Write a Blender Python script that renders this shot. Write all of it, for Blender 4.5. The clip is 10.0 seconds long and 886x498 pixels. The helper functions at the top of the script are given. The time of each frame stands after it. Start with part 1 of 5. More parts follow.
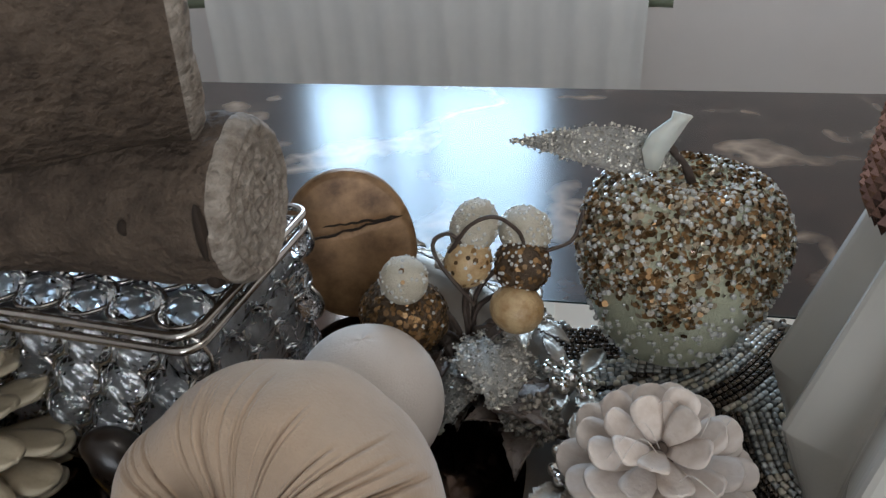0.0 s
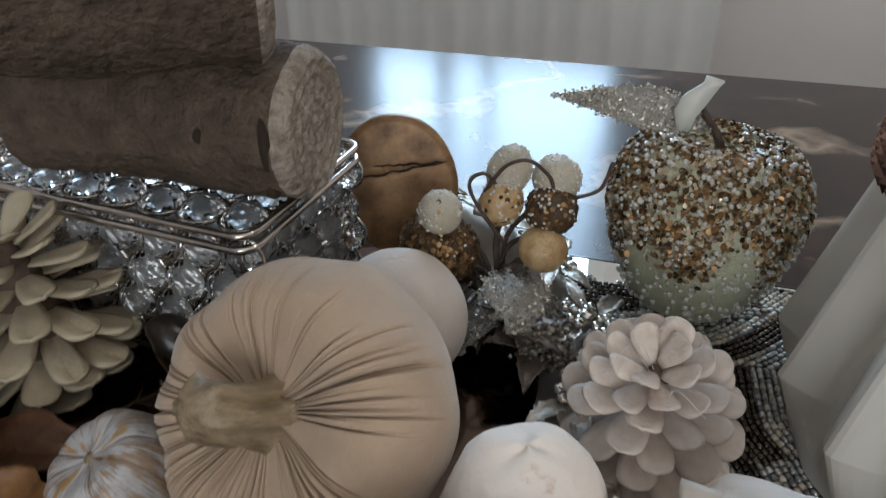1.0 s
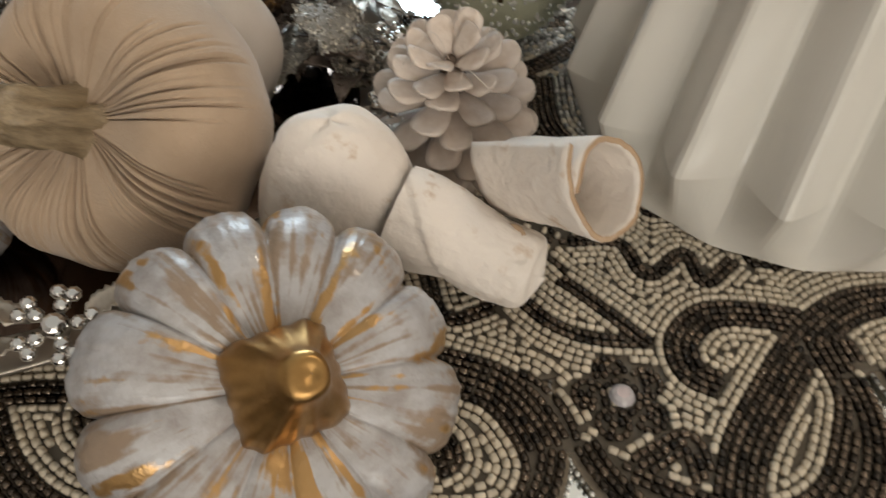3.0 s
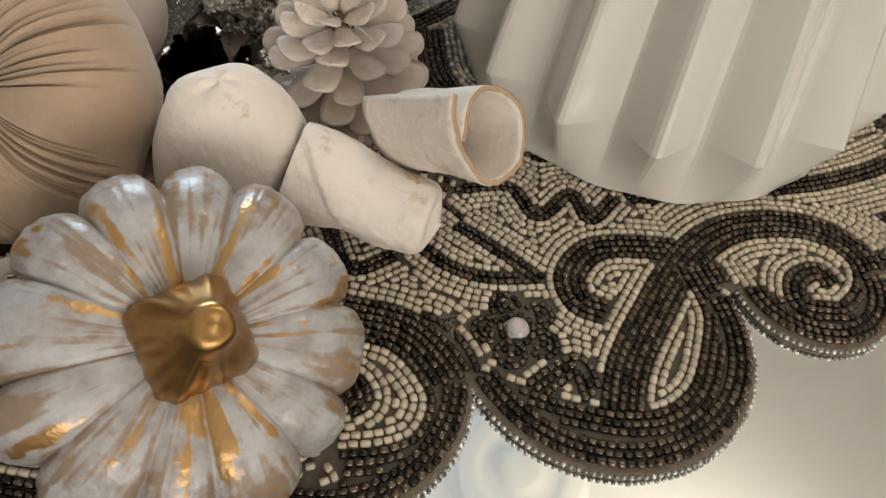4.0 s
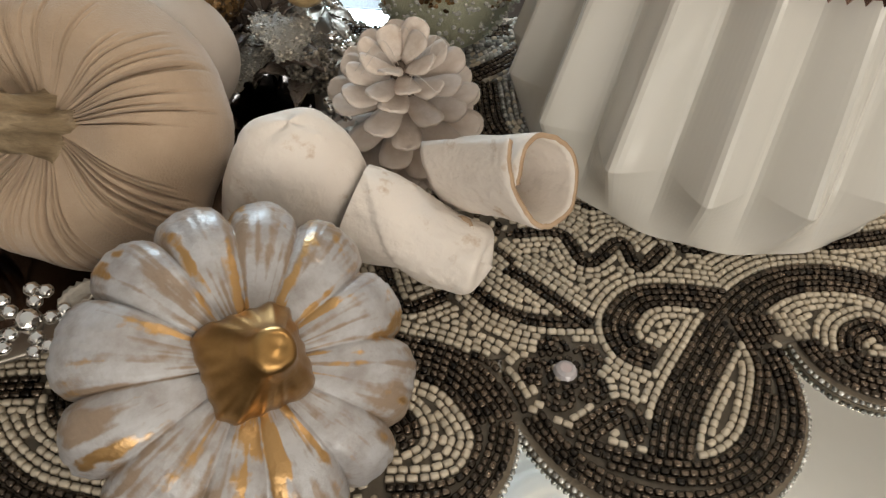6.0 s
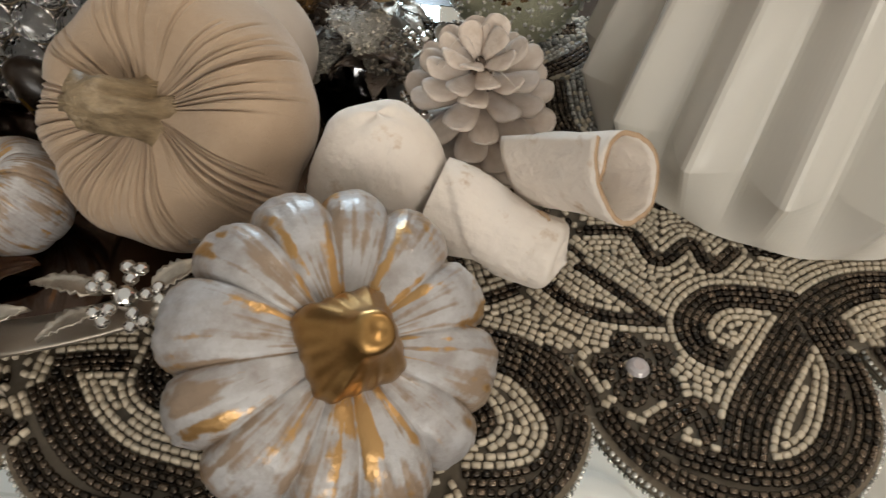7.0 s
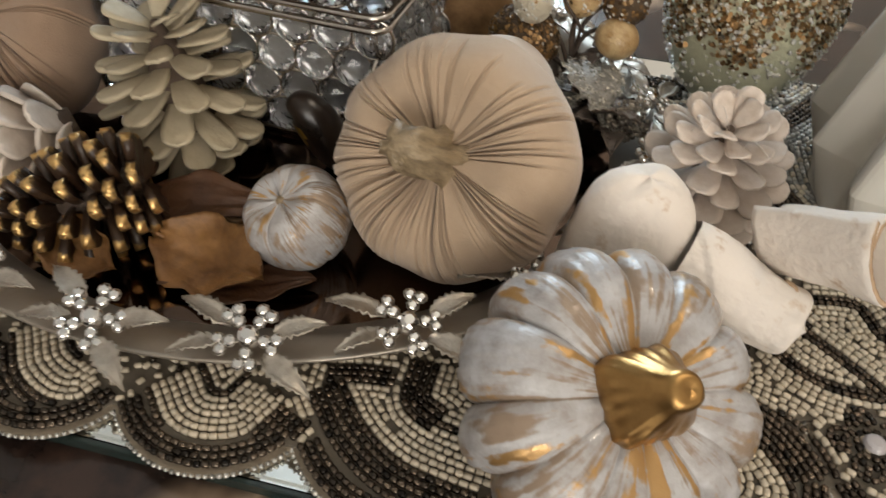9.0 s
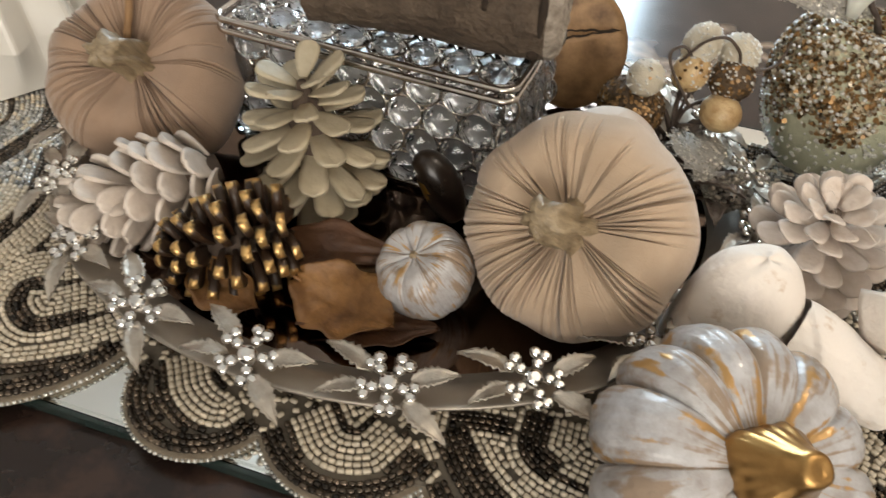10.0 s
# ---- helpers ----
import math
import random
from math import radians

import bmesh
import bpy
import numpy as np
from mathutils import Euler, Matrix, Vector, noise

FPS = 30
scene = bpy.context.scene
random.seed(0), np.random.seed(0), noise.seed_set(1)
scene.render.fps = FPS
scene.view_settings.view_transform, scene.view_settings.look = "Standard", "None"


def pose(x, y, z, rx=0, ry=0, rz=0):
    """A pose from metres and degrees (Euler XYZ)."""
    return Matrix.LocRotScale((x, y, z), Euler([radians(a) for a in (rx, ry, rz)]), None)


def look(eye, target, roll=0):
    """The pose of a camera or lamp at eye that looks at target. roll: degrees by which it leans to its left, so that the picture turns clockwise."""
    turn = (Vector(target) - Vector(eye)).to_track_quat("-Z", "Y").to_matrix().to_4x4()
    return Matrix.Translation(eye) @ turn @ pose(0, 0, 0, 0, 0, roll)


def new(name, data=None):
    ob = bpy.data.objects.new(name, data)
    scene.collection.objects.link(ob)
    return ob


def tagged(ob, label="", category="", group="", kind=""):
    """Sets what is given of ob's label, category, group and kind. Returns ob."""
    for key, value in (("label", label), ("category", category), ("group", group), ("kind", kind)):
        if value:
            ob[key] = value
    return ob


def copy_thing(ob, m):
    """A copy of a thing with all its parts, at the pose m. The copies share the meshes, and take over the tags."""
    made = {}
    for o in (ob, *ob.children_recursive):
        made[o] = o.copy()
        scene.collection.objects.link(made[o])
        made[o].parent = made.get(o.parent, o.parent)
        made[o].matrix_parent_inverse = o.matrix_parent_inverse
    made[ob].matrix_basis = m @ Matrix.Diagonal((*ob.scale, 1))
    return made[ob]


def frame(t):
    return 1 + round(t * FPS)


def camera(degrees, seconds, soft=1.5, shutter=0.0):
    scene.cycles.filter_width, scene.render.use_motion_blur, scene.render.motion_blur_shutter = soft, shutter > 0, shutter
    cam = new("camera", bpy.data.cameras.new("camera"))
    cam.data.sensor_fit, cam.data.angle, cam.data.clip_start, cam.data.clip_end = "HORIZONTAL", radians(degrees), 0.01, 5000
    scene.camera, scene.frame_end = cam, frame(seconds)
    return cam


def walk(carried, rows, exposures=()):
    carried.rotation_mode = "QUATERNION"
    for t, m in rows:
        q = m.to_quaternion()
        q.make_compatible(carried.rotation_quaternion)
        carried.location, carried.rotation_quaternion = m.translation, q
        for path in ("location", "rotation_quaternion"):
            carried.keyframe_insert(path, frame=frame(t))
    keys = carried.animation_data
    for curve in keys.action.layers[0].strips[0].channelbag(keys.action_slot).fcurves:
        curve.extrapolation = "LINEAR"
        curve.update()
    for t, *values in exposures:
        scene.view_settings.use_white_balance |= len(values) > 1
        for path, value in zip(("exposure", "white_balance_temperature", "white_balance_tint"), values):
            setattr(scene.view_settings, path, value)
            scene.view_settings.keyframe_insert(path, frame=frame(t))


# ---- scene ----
cam = camera(63.4, 10.0, soft=1.3, shutter=0.4)
PATH = [
    (0, (0.01, 0.025, 0.183), (-0.127, 1.739, -0.838), -2.8),
    (0.5, (0.013, 0.013, 0.182), (-0.201, 1.714, -0.849), -2.0),
    (1, (0.019, -0.001, 0.18), (-0.263, 1.673, -0.879), -0.5),
    (1.5, (0.024, -0.012, 0.178), (-0.224, 1.613, -0.962), 1.3),
    (2, (0.029, -0.021, 0.173), (-0.174, 1.551, -1.047), 2.5),
    (2.5, (0.034, -0.028, 0.165), (-0.066, 1.468, -1.159), 1.3),
    (3, (0.038, -0.032, 0.166), (0.131, 1.329, -1.296), 2.1),
    (4.5, (0.041, -0.042, 0.173), (0.397, 1.197, -1.357), 7.6),
    (5, (0.041, -0.042, 0.173), (0.348, 1.274, -1.301), 6.4),
    (5.5, (0.04, -0.044, 0.173), (0.292, 1.325, -1.263), 4.9),
    (7, (0.024, -0.049, 0.174), (0.151, 1.327, -1.272), 3.6),
    (7.5, (0.011, -0.051, 0.174), (0.07, 1.321, -1.279), 3.2),
    (8, (0.003, -0.054, 0.174), (-0.001, 1.33, -1.271), 2.5),
    (8.5, (-0.01, -0.053, 0.177), (-0.065, 1.329, -1.268), 2.1),
    (9, (-0.028, -0.056, 0.19), (-0.14, 1.348, -1.23), 2.5),
    (9.5, (-0.042, -0.06, 0.2), (-0.2, 1.361, -1.198), 3.2),
    (10, (-0.06, -0.065, 0.211), (-0.261, 1.367, -1.171), 3.6),
]
walk(cam, [(t, look(eye, target, roll)) for t, eye, target, roll in PATH],
     exposures=[(0.0, -0.34, 5450, 8), (1.0, -0.43, 5600, 8), (2.0, -0.36, 6050, 8), (3.0, -0.2, 6500, 9), (4.4, -0.07, 6450, 9), (6.0, -0.12, 6450, 9), (8.0, -0.15, 6450, 9), (9.2, 0.20, 6450, 9), (10.0, 0.37, 6450, 9)])

# ---- world and light ----
world = bpy.data.worlds.new("sky")
scene.world = world
world.use_nodes = True
wn = world.node_tree.nodes
sky = wn.new("ShaderNodeTexSky")
sky.sky_type = 'NISHITA'
sky.sun_disc = False
sky.sun_elevation = radians(35)
sky.sun_rotation = radians(160)
world.node_tree.links.new(sky.outputs[0], wn["Background"].inputs[0])
wn["Background"].inputs[1].default_value = 0.1

# the room is turned a little against the camera's first view
ROOM = pose(0, 0, 0, 0, 0, -7.4)
WIN_X, WIN_W, WIN_Z0, WIN_Z1, WALL_Y = -0.33, 0.60, 0.24, 1.15, 1.50


def lamp(name, kind, m, power, colour, size=0.1, size_y=None):
    data = bpy.data.lights.new(name, kind)
    data.energy, data.color = power, colour
    if kind == 'AREA':
        data.shape = 'RECTANGLE'
        data.size, data.size_y = size, size_y or size
    else:
        data.shadow_soft_size = size
    ob = new(name, data)
    ob.matrix_world = m
    return ob


lamp("window_daylight", 'AREA', ROOM @ pose(WIN_X, WALL_Y + 0.03, (WIN_Z0 + WIN_Z1) / 2, -90, 0, 0), 21.0, (0.70, 0.87, 1.0), WIN_W - 0.04, WIN_Z1 - WIN_Z0 - 0.04)
# unseen warm bulb, added to brighten the ceiling that the mirror panel reflects
lamp("ceiling_fill_bulb", 'POINT', ROOM @ pose(0.78, 0.36, 1.36), 9.5, (1.0, 0.85, 0.68), 0.09)
# broad warm fill from behind the camera, added; no window is known there
lamp("front_fill_light", 'AREA', ROOM @ pose(0.85, -2.36, 0.75, 104, 0, 0), 38.0, (1.0, 0.92, 0.81), 1.9, 1.3)


# ---- materials ----
def material(name, colour, rough=0.5, metal=0.0, second=None, scale=40.0, amount=0.5, bump=0.0, bump_scale=400.0,
             spec=0.5, trans=0.0, ior=1.45, coat=0.0, sheen=0.0, stretch=(1, 1, 1), vary=0.0, island=False, sharp=0.25, sub=0.0, rvar=0.1, depth=0.001):
    m = bpy.data.materials.new(name)
    m.use_nodes = True
    nt = m.node_tree
    b = nt.nodes["Principled BSDF"]
    link = nt.links.new
    b.inputs["Base Color"].default_value = (*colour, 1)
    b.inputs["Roughness"].default_value = rough
    b.inputs["Metallic"].default_value = metal
    b.inputs["Specular IOR Level"].default_value = spec
    b.inputs["Transmission Weight"].default_value = trans
    b.inputs["IOR"].default_value = ior
    b.inputs["Coat Weight"].default_value = coat
    b.inputs["Sheen Weight"].default_value = sheen
    b.inputs["Subsurface Weight"].default_value = sub
    b.inputs["Subsurface Radius"].default_value = (0.004, 0.003, 0.002)
    tc = nt.nodes.new("ShaderNodeTexCoord")
    mp = nt.nodes.new("ShaderNodeMapping")
    mp.inputs["Scale"].default_value = stretch
    link(tc.outputs["Object"], mp.inputs[0])
    last = None
    if second:
        n = nt.nodes.new("ShaderNodeTexNoise")
        n.inputs["Scale"].default_value = scale
        n.inputs["Detail"].default_value = 6
        n.inputs["Roughness"].default_value = 0.65
        link(mp.outputs[0], n.inputs["Vector"])
        r = nt.nodes.new("ShaderNodeMapRange")
        r.inputs[1].default_value = 0.5 - sharp + (0.5 - amount) * 0.5
        r.inputs[2].default_value = 0.5 + sharp + (0.5 - amount) * 0.5
        link(n.outputs[0], r.inputs[0])
        mix = nt.nodes.new("ShaderNodeMix")
        mix.data_type = 'RGBA'
        mix.inputs["A"].default_value = (*colour, 1)
        mix.inputs["B"].default_value = (*second, 1)
        link(r.outputs[0], mix.inputs["Factor"])
        last = mix.outputs["Result"]
        if rvar:
            rr = nt.nodes.new("ShaderNodeMapRange")
            rr.inputs[3].default_value, rr.inputs[4].default_value = max(0.02, rough - rvar), min(1, rough + rvar)
            link(n.outputs[0], rr.inputs[0])
            link(rr.outputs[0], b.inputs["Roughness"])
    if vary:
        hsv = nt.nodes.new("ShaderNodeHueSaturation")
        hsv.inputs["Color"].default_value = (*colour, 1)
        if last:
            link(last, hsv.inputs["Color"])
        rnd = nt.nodes.new("ShaderNodeNewGeometry" if island else "ShaderNodeObjectInfo")
        mr = nt.nodes.new("ShaderNodeMapRange")
        mr.inputs[3].default_value, mr.inputs[4].default_value = 1 - vary, 1 + vary
        link(rnd.outputs["Random Per Island" if island else "Random"], mr.inputs[0])
        link(mr.outputs[0], hsv.inputs["Value"])
        last = hsv.outputs[0]
    if last:
        link(last, b.inputs["Base Color"])
    if bump:
        n2 = nt.nodes.new("ShaderNodeTexNoise")
        n2.inputs["Scale"].default_value = bump_scale
        n2.inputs["Detail"].default_value = 4
        link(mp.outputs[0], n2.inputs["Vector"])
        bp = nt.nodes.new("ShaderNodeBump")
        bp.inputs["Strength"].default_value = bump
        bp.inputs["Distance"].default_value = depth
        link(n2.outputs[0], bp.inputs["Height"])
        link(bp.outputs[0], b.inputs["Normal"])
    return m


def by_mask(m, attribute, colour, metal=0.0, rough=0.4, scale=60.0, stretch=(1, 1, 1), lo=0.45, hi=0.6, weight=0.5):
    """Mixes a second finish into m where a mesh attribute plus noise is high."""
    nt = m.node_tree
    b = nt.nodes["Principled BSDF"]
    link = nt.links.new
    at = nt.nodes.new("ShaderNodeAttribute")
    at.attribute_name = attribute
    tc = nt.nodes.new("ShaderNodeTexCoord")
    n = nt.nodes.new("ShaderNodeTexNoise")
    n.inputs["Scale"].default_value = scale
    n.inputs["Detail"].default_value = 5
    mp = nt.nodes.new("ShaderNodeMapping")
    mp.inputs["Scale"].default_value = stretch
    link(tc.outputs["Object"], mp.inputs[0])
    link(mp.outputs[0], n.inputs["Vector"])
    ma = nt.nodes.new("ShaderNodeMath")
    ma.operation = 'MULTIPLY_ADD'
    ma.inputs[1].default_value = weight
    link(at.outputs["Fac"], ma.inputs[0])
    link(n.outputs[0], ma.inputs[2])
    mr = nt.nodes.new("ShaderNodeMapRange")
    mr.inputs[1].default_value, mr.inputs[2].default_value = lo, hi
    link(ma.outputs[0], mr.inputs[0])
    base = b.inputs["Base Color"]
    mix = nt.nodes.new("ShaderNodeMix")
    mix.data_type = 'RGBA'
    if base.links:
        link(base.links[0].from_socket, mix.inputs["A"])
    else:
        mix.inputs["A"].default_value = base.default_value
    mix.inputs["B"].default_value = (*colour, 1)
    link(mr.outputs[0], mix.inputs["Factor"])
    link(mix.outputs["Result"], base)
    mm = nt.nodes.new("ShaderNodeMath")
    mm.operation = 'MULTIPLY'
    mm.inputs[1].default_value = metal
    link(mr.outputs[0], mm.inputs[0])
    link(mm.outputs[0], b.inputs["Metallic"])
    rm = nt.nodes.new("ShaderNodeMix")
    rs = b.inputs["Roughness"]
    if rs.links:
        link(rs.links[0].from_socket, rm.inputs["A"])
    else:
        rm.inputs["A"].default_value = rs.default_value
    rm.inputs["B"].default_value = rough
    link(mr.outputs[0], rm.inputs["Factor"])
    link(rm.outputs["Result"], rs)
    return m


def marble_material():
    m = material("dark_brown_marble", (0.018, 0.011, 0.009), 0.20, second=(0.042, 0.024, 0.018), scale=38, amount=0.45, sharp=0.08, rvar=0.03)
    nt = m.node_tree
    b = nt.nodes["Principled BSDF"]
    tc = nt.nodes.new("ShaderNodeTexCoord")
    wob = nt.nodes.new("ShaderNodeTexNoise")
    wob.inputs["Scale"].default_value = 9
    wob.inputs["Detail"].default_value = 5
    nt.links.new(tc.outputs["Object"], wob.inputs["Vector"])
    add = nt.nodes.new("ShaderNodeVectorMath")
    add.operation = 'MULTIPLY_ADD'
    add.inputs[1].default_value = (0.12, 0.12, 0.12)
    nt.links.new(wob.outputs["Color"], add.inputs[0])
    nt.links.new(tc.outputs["Object"], add.inputs[2])
    vor = nt.nodes.new("ShaderNodeTexVoronoi")
    vor.feature = 'DISTANCE_TO_EDGE'
    vor.inputs["Scale"].default_value = 7
    nt.links.new(add.outputs[0], vor.inputs["Vector"])
    mr = nt.nodes.new("ShaderNodeMapRange")
    mr.inputs[1].default_value, mr.inputs[2].default_value = 0.055, 0.0
    nt.links.new(vor.outputs[0], mr.inputs[0])
    patch = nt.nodes.new("ShaderNodeTexNoise")
    patch.inputs["Scale"].default_value = 14
    nt.links.new(tc.outputs["Object"], patch.inputs["Vector"])
    pr = nt.nodes.new("ShaderNodeMapRange")
    pr.inputs[1].default_value, pr.inputs[2].default_value = 0.50, 0.62
    nt.links.new(patch.outputs[0], pr.inputs[0])
    mul = nt.nodes.new("ShaderNodeMath")
    mul.operation = 'MULTIPLY'
    nt.links.new(mr.outputs[0], mul.inputs[0])
    nt.links.new(pr.outputs[0], mul.inputs[1])
    mix = nt.nodes.new("ShaderNodeMix")
    mix.data_type = 'RGBA'
    nt.links.new(b.inputs["Base Color"].links[0].from_socket, mix.inputs["A"])
    mix.inputs["B"].default_value = (0.33, 0.24, 0.17, 1)
    nt.links.new(mul.outputs[0], mix.inputs["Factor"])
    nt.links.new(mix.outputs["Result"], b.inputs["Base Color"])
    return m


M_MARBLE = marble_material()
M_MIRROR = material("mirror_glass", (0.90, 0.93, 0.915), 0.02, 1.0, second=(0.85, 0.88, 0.865), scale=25, rvar=0.012)
M_TRAYGLASS = material("smoked_mirror", (0.17, 0.122, 0.095), 0.09, 1.0, second=(0.10, 0.07, 0.055), scale=40, rvar=0.03)
M_EDGE = material("glass_edge", (0.022, 0.036, 0.032), 0.2, second=(0.012, 0.02, 0.018), scale=90, spec=0.8)
M_WALL = material("painted_wall", (0.76, 0.72, 0.69), 0.8, second=(0.71, 0.67, 0.64), scale=6, bump=0.1, bump_scale=120)
M_CEIL = material("white_ceiling", (0.88, 0.865, 0.83), 0.85, second=(0.83, 0.815, 0.78), scale=4, bump=0.1, bump_scale=90)
M_FLOOR = material("carpet", (0.30, 0.26, 0.22), 0.95, second=(0.22, 0.19, 0.16), scale=90, bump=0.6, bump_scale=500)
M_PAINT = material("white_gloss_paint", (0.78, 0.77, 0.74), 0.35, second=(0.72, 0.71, 0.68), scale=14)
M_DARKWOOD = material("dark_table_wood", (0.06, 0.035, 0.022), 0.35, second=(0.03, 0.018, 0.012), scale=20, stretch=(1, 1, 8))
M_VELVET = material("beige_velvet", (0.51, 0.385, 0.275), 0.9, second=(0.39, 0.285, 0.195), scale=34, sheen=0.35, bump=0.35, bump_scale=1600, spec=0.15)
M_VELVET_PINK = material("dusky_beige_velvet", (0.38, 0.262, 0.185), 0.9, second=(0.29, 0.195, 0.132), scale=55, sheen=0.35, bump=0.35, bump_scale=1600, spec=0.15)
M_CREAM = material("matt_cream_fabric", (0.66, 0.585, 0.52), 0.85, second=(0.60, 0.525, 0.46), scale=60, sheen=0.2, bump=0.2, bump_scale=1500, spec=0.2)
M_DRYSTEM = material("dried_stem", (0.36, 0.275, 0.17), 0.40, second=(0.15, 0.105, 0.06), scale=120, amount=0.42, sharp=0.2, stretch=(3, 3, 0.3), bump=0.7, bump_scale=300, coat=0.15)
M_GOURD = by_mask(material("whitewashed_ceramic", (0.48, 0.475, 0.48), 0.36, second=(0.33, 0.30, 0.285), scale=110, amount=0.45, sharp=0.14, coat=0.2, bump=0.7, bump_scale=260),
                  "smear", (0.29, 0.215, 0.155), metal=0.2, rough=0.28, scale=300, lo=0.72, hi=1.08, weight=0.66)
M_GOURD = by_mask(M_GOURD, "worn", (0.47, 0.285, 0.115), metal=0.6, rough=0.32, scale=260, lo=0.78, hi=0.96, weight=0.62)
M_GOLD = material("antique_gold", (0.44, 0.265, 0.10), 0.31, 1.0, second=(0.29, 0.165, 0.06), scale=160, amount=0.4, bump=0.15, bump_scale=300)
M_BARK = material("bleached_bark", (0.83, 0.755, 0.68), 0.72, second=(0.56, 0.40, 0.26), scale=95, amount=0.16, sharp=0.07, bump=1.0, bump_scale=260, spec=0.3, depth=0.0008)
M_BARKIN = material("inner_bark", (0.55, 0.40, 0.27), 0.8, second=(0.40, 0.26, 0.15), scale=90, bump=0.5, bump_scale=300)
M_CONE_PINK = material("blush_painted_scale", (0.75, 0.665, 0.595), 0.6, second=(0.56, 0.455, 0.37), scale=110, vary=0.1, bump=0.3, bump_scale=500)
M_CONE_WHITE = material("white_painted_scale", (0.72, 0.64, 0.57), 0.65, second=(0.50, 0.42, 0.35), scale=110, vary=0.1, bump=0.3, bump_scale=500)
M_CONE_GREEN = material("sage_painted_scale", (0.56, 0.49, 0.355), 0.6, second=(0.42, 0.35, 0.24), scale=90, vary=0.12, bump=0.3, bump_scale=500)
M_CONE_DARK = by_mask(material("dark_cone_scale", (0.050, 0.026, 0.013), 0.38, second=(0.02, 0.011, 0.007), scale=120, vary=0.15),
                      "tip", (0.62, 0.40, 0.16), metal=0.9, rough=0.3, scale=180, lo=1.10, hi=1.28, weight=0.8)
M_CONECORE = material("cone_core", (0.12, 0.085, 0.06), 0.85, second=(0.06, 0.04, 0.03), scale=120, bump=0.5)
M_CERAMIC = material("ivory_glazed_ceramic", (0.68, 0.655, 0.59), 0.22, second=(0.69, 0.655, 0.595), scale=12, coat=0.3, rvar=0.05)
M_ROSE = material("rose_gold_studs", (0.42, 0.27, 0.23), 0.2, 1.0, vary=0.5, island=True)
M_ROSEBASE = material("rose_gold_band", (0.28, 0.15, 0.12), 0.4, 1.0)
M_RIM = material("dull_pewter", (0.40, 0.355, 0.30), 0.36, 0.6, second=(0.32, 0.28, 0.235), scale=90)
M_SILVER = material("aged_silver", (0.56, 0.51, 0.44), 0.38, 0.75, second=(0.36, 0.32, 0.27), scale=190, bump=0.3, bump_scale=500)
M_CHROME = material("polished_nickel", (0.66, 0.62, 0.57), 0.12, 1.0, second=(0.52, 0.48, 0.44), scale=60, rvar=0.05)
M_CRYSTAL = material("cut_crystal", (0.96, 0.97, 0.98), 0.0, trans=1.0, ior=1.55, rvar=0)
M_GEM = material("pale_sewn_gem", (0.56, 0.53, 0.545), 0.16, 0.25, second=(0.48, 0.45, 0.46), scale=200)
M_STONE = material("foiled_rhinestone", (0.74, 0.73, 0.71), 0.03, 1.0, rvar=0)
# metal of the reflector added inside the crystal box
M_REFLECTOR = material("reflector_metal", (0.62, 0.63, 0.64), 0.33, 0.85, second=(0.45, 0.44, 0.43), scale=160)
M_LOG = material("weathered_log", (0.125, 0.090, 0.062), 0.8, second=(0.045, 0.030, 0.020), scale=85, amount=0.42, sharp=0.2, bump=1.0, bump_scale=330, depth=0.0028)
M_LOGEND = material("bleached_end_grain", (0.36, 0.31, 0.255), 0.85, second=(0.15, 0.115, 0.085), scale=190, amount=0.4, sharp=0.16, bump=1.0, bump_scale=380, depth=0.0025)
M_KNOT = material("burnt_knot", (0.018, 0.012, 0.008), 0.85, second=(0.04, 0.025, 0.015), scale=200)
M_SLICE = material("gilded_wood", (0.36, 0.21, 0.095), 0.42, 0.25, second=(0.10, 0.052, 0.022), scale=110, amount=0.5, sharp=0.2, stretch=(0.6, 0.6, 3.0), bump=0.5, bump_scale=150)
M_APPLE = material("frosted_green_apple", (0.57, 0.57, 0.42), 0.5, second=(0.46, 0.45, 0.30), scale=50, bump=0.9, bump_scale=1200)
M_GLIT_DARK = material("bronze_glitter", (0.20, 0.115, 0.045), 0.32, 0.5, vary=0.8, island=True)
M_GLIT_LEAF = material("smoky_glitter", (0.45, 0.42, 0.36), 0.33, 0.55, vary=0.6, island=True)
M_GLIT_SEED = material("smoky_seed", (0.24, 0.21, 0.17), 0.3, 0.35, vary=0.6, island=True)
M_GLIT_CLEAR = material("frosted_flake", (0.40, 0.325, 0.215), 0.25, 0.0, vary=0.35, island=True, spec=0.7)
M_GLIT_SILV = material("silver_glitter", (0.46, 0.40, 0.31), 0.2, 0.75, vary=0.5, island=True)
M_BEADLET = material("clear_beadlet", (0.86, 0.84, 0.78), 0.08, spec=0.9, trans=0.35, ior=1.5)
M_FROST = material("sugar_frost", (0.60, 0.545, 0.44), 0.35, second=(0.46, 0.40, 0.29), scale=200, bump=0.9, bump_scale=1500)
M_BERRY = material("amber_berry", (0.52, 0.37, 0.19), 0.4, second=(0.32, 0.18, 0.065), scale=130, amount=0.42, sharp=0.12, bump=0.6, bump_scale=900, coat=0.3)
M_TWIG = material("brown_twig", (0.095, 0.066, 0.048), 0.6, second=(0.04, 0.027, 0.02), scale=150, bump=0.6, bump_scale=600)
M_SLEAF = material("silver_glitter_leaf", (0.46, 0.44, 0.40), 0.38, 0.35, second=(0.30, 0.28, 0.25), scale=220, bump=0.9, bump_scale=1400)
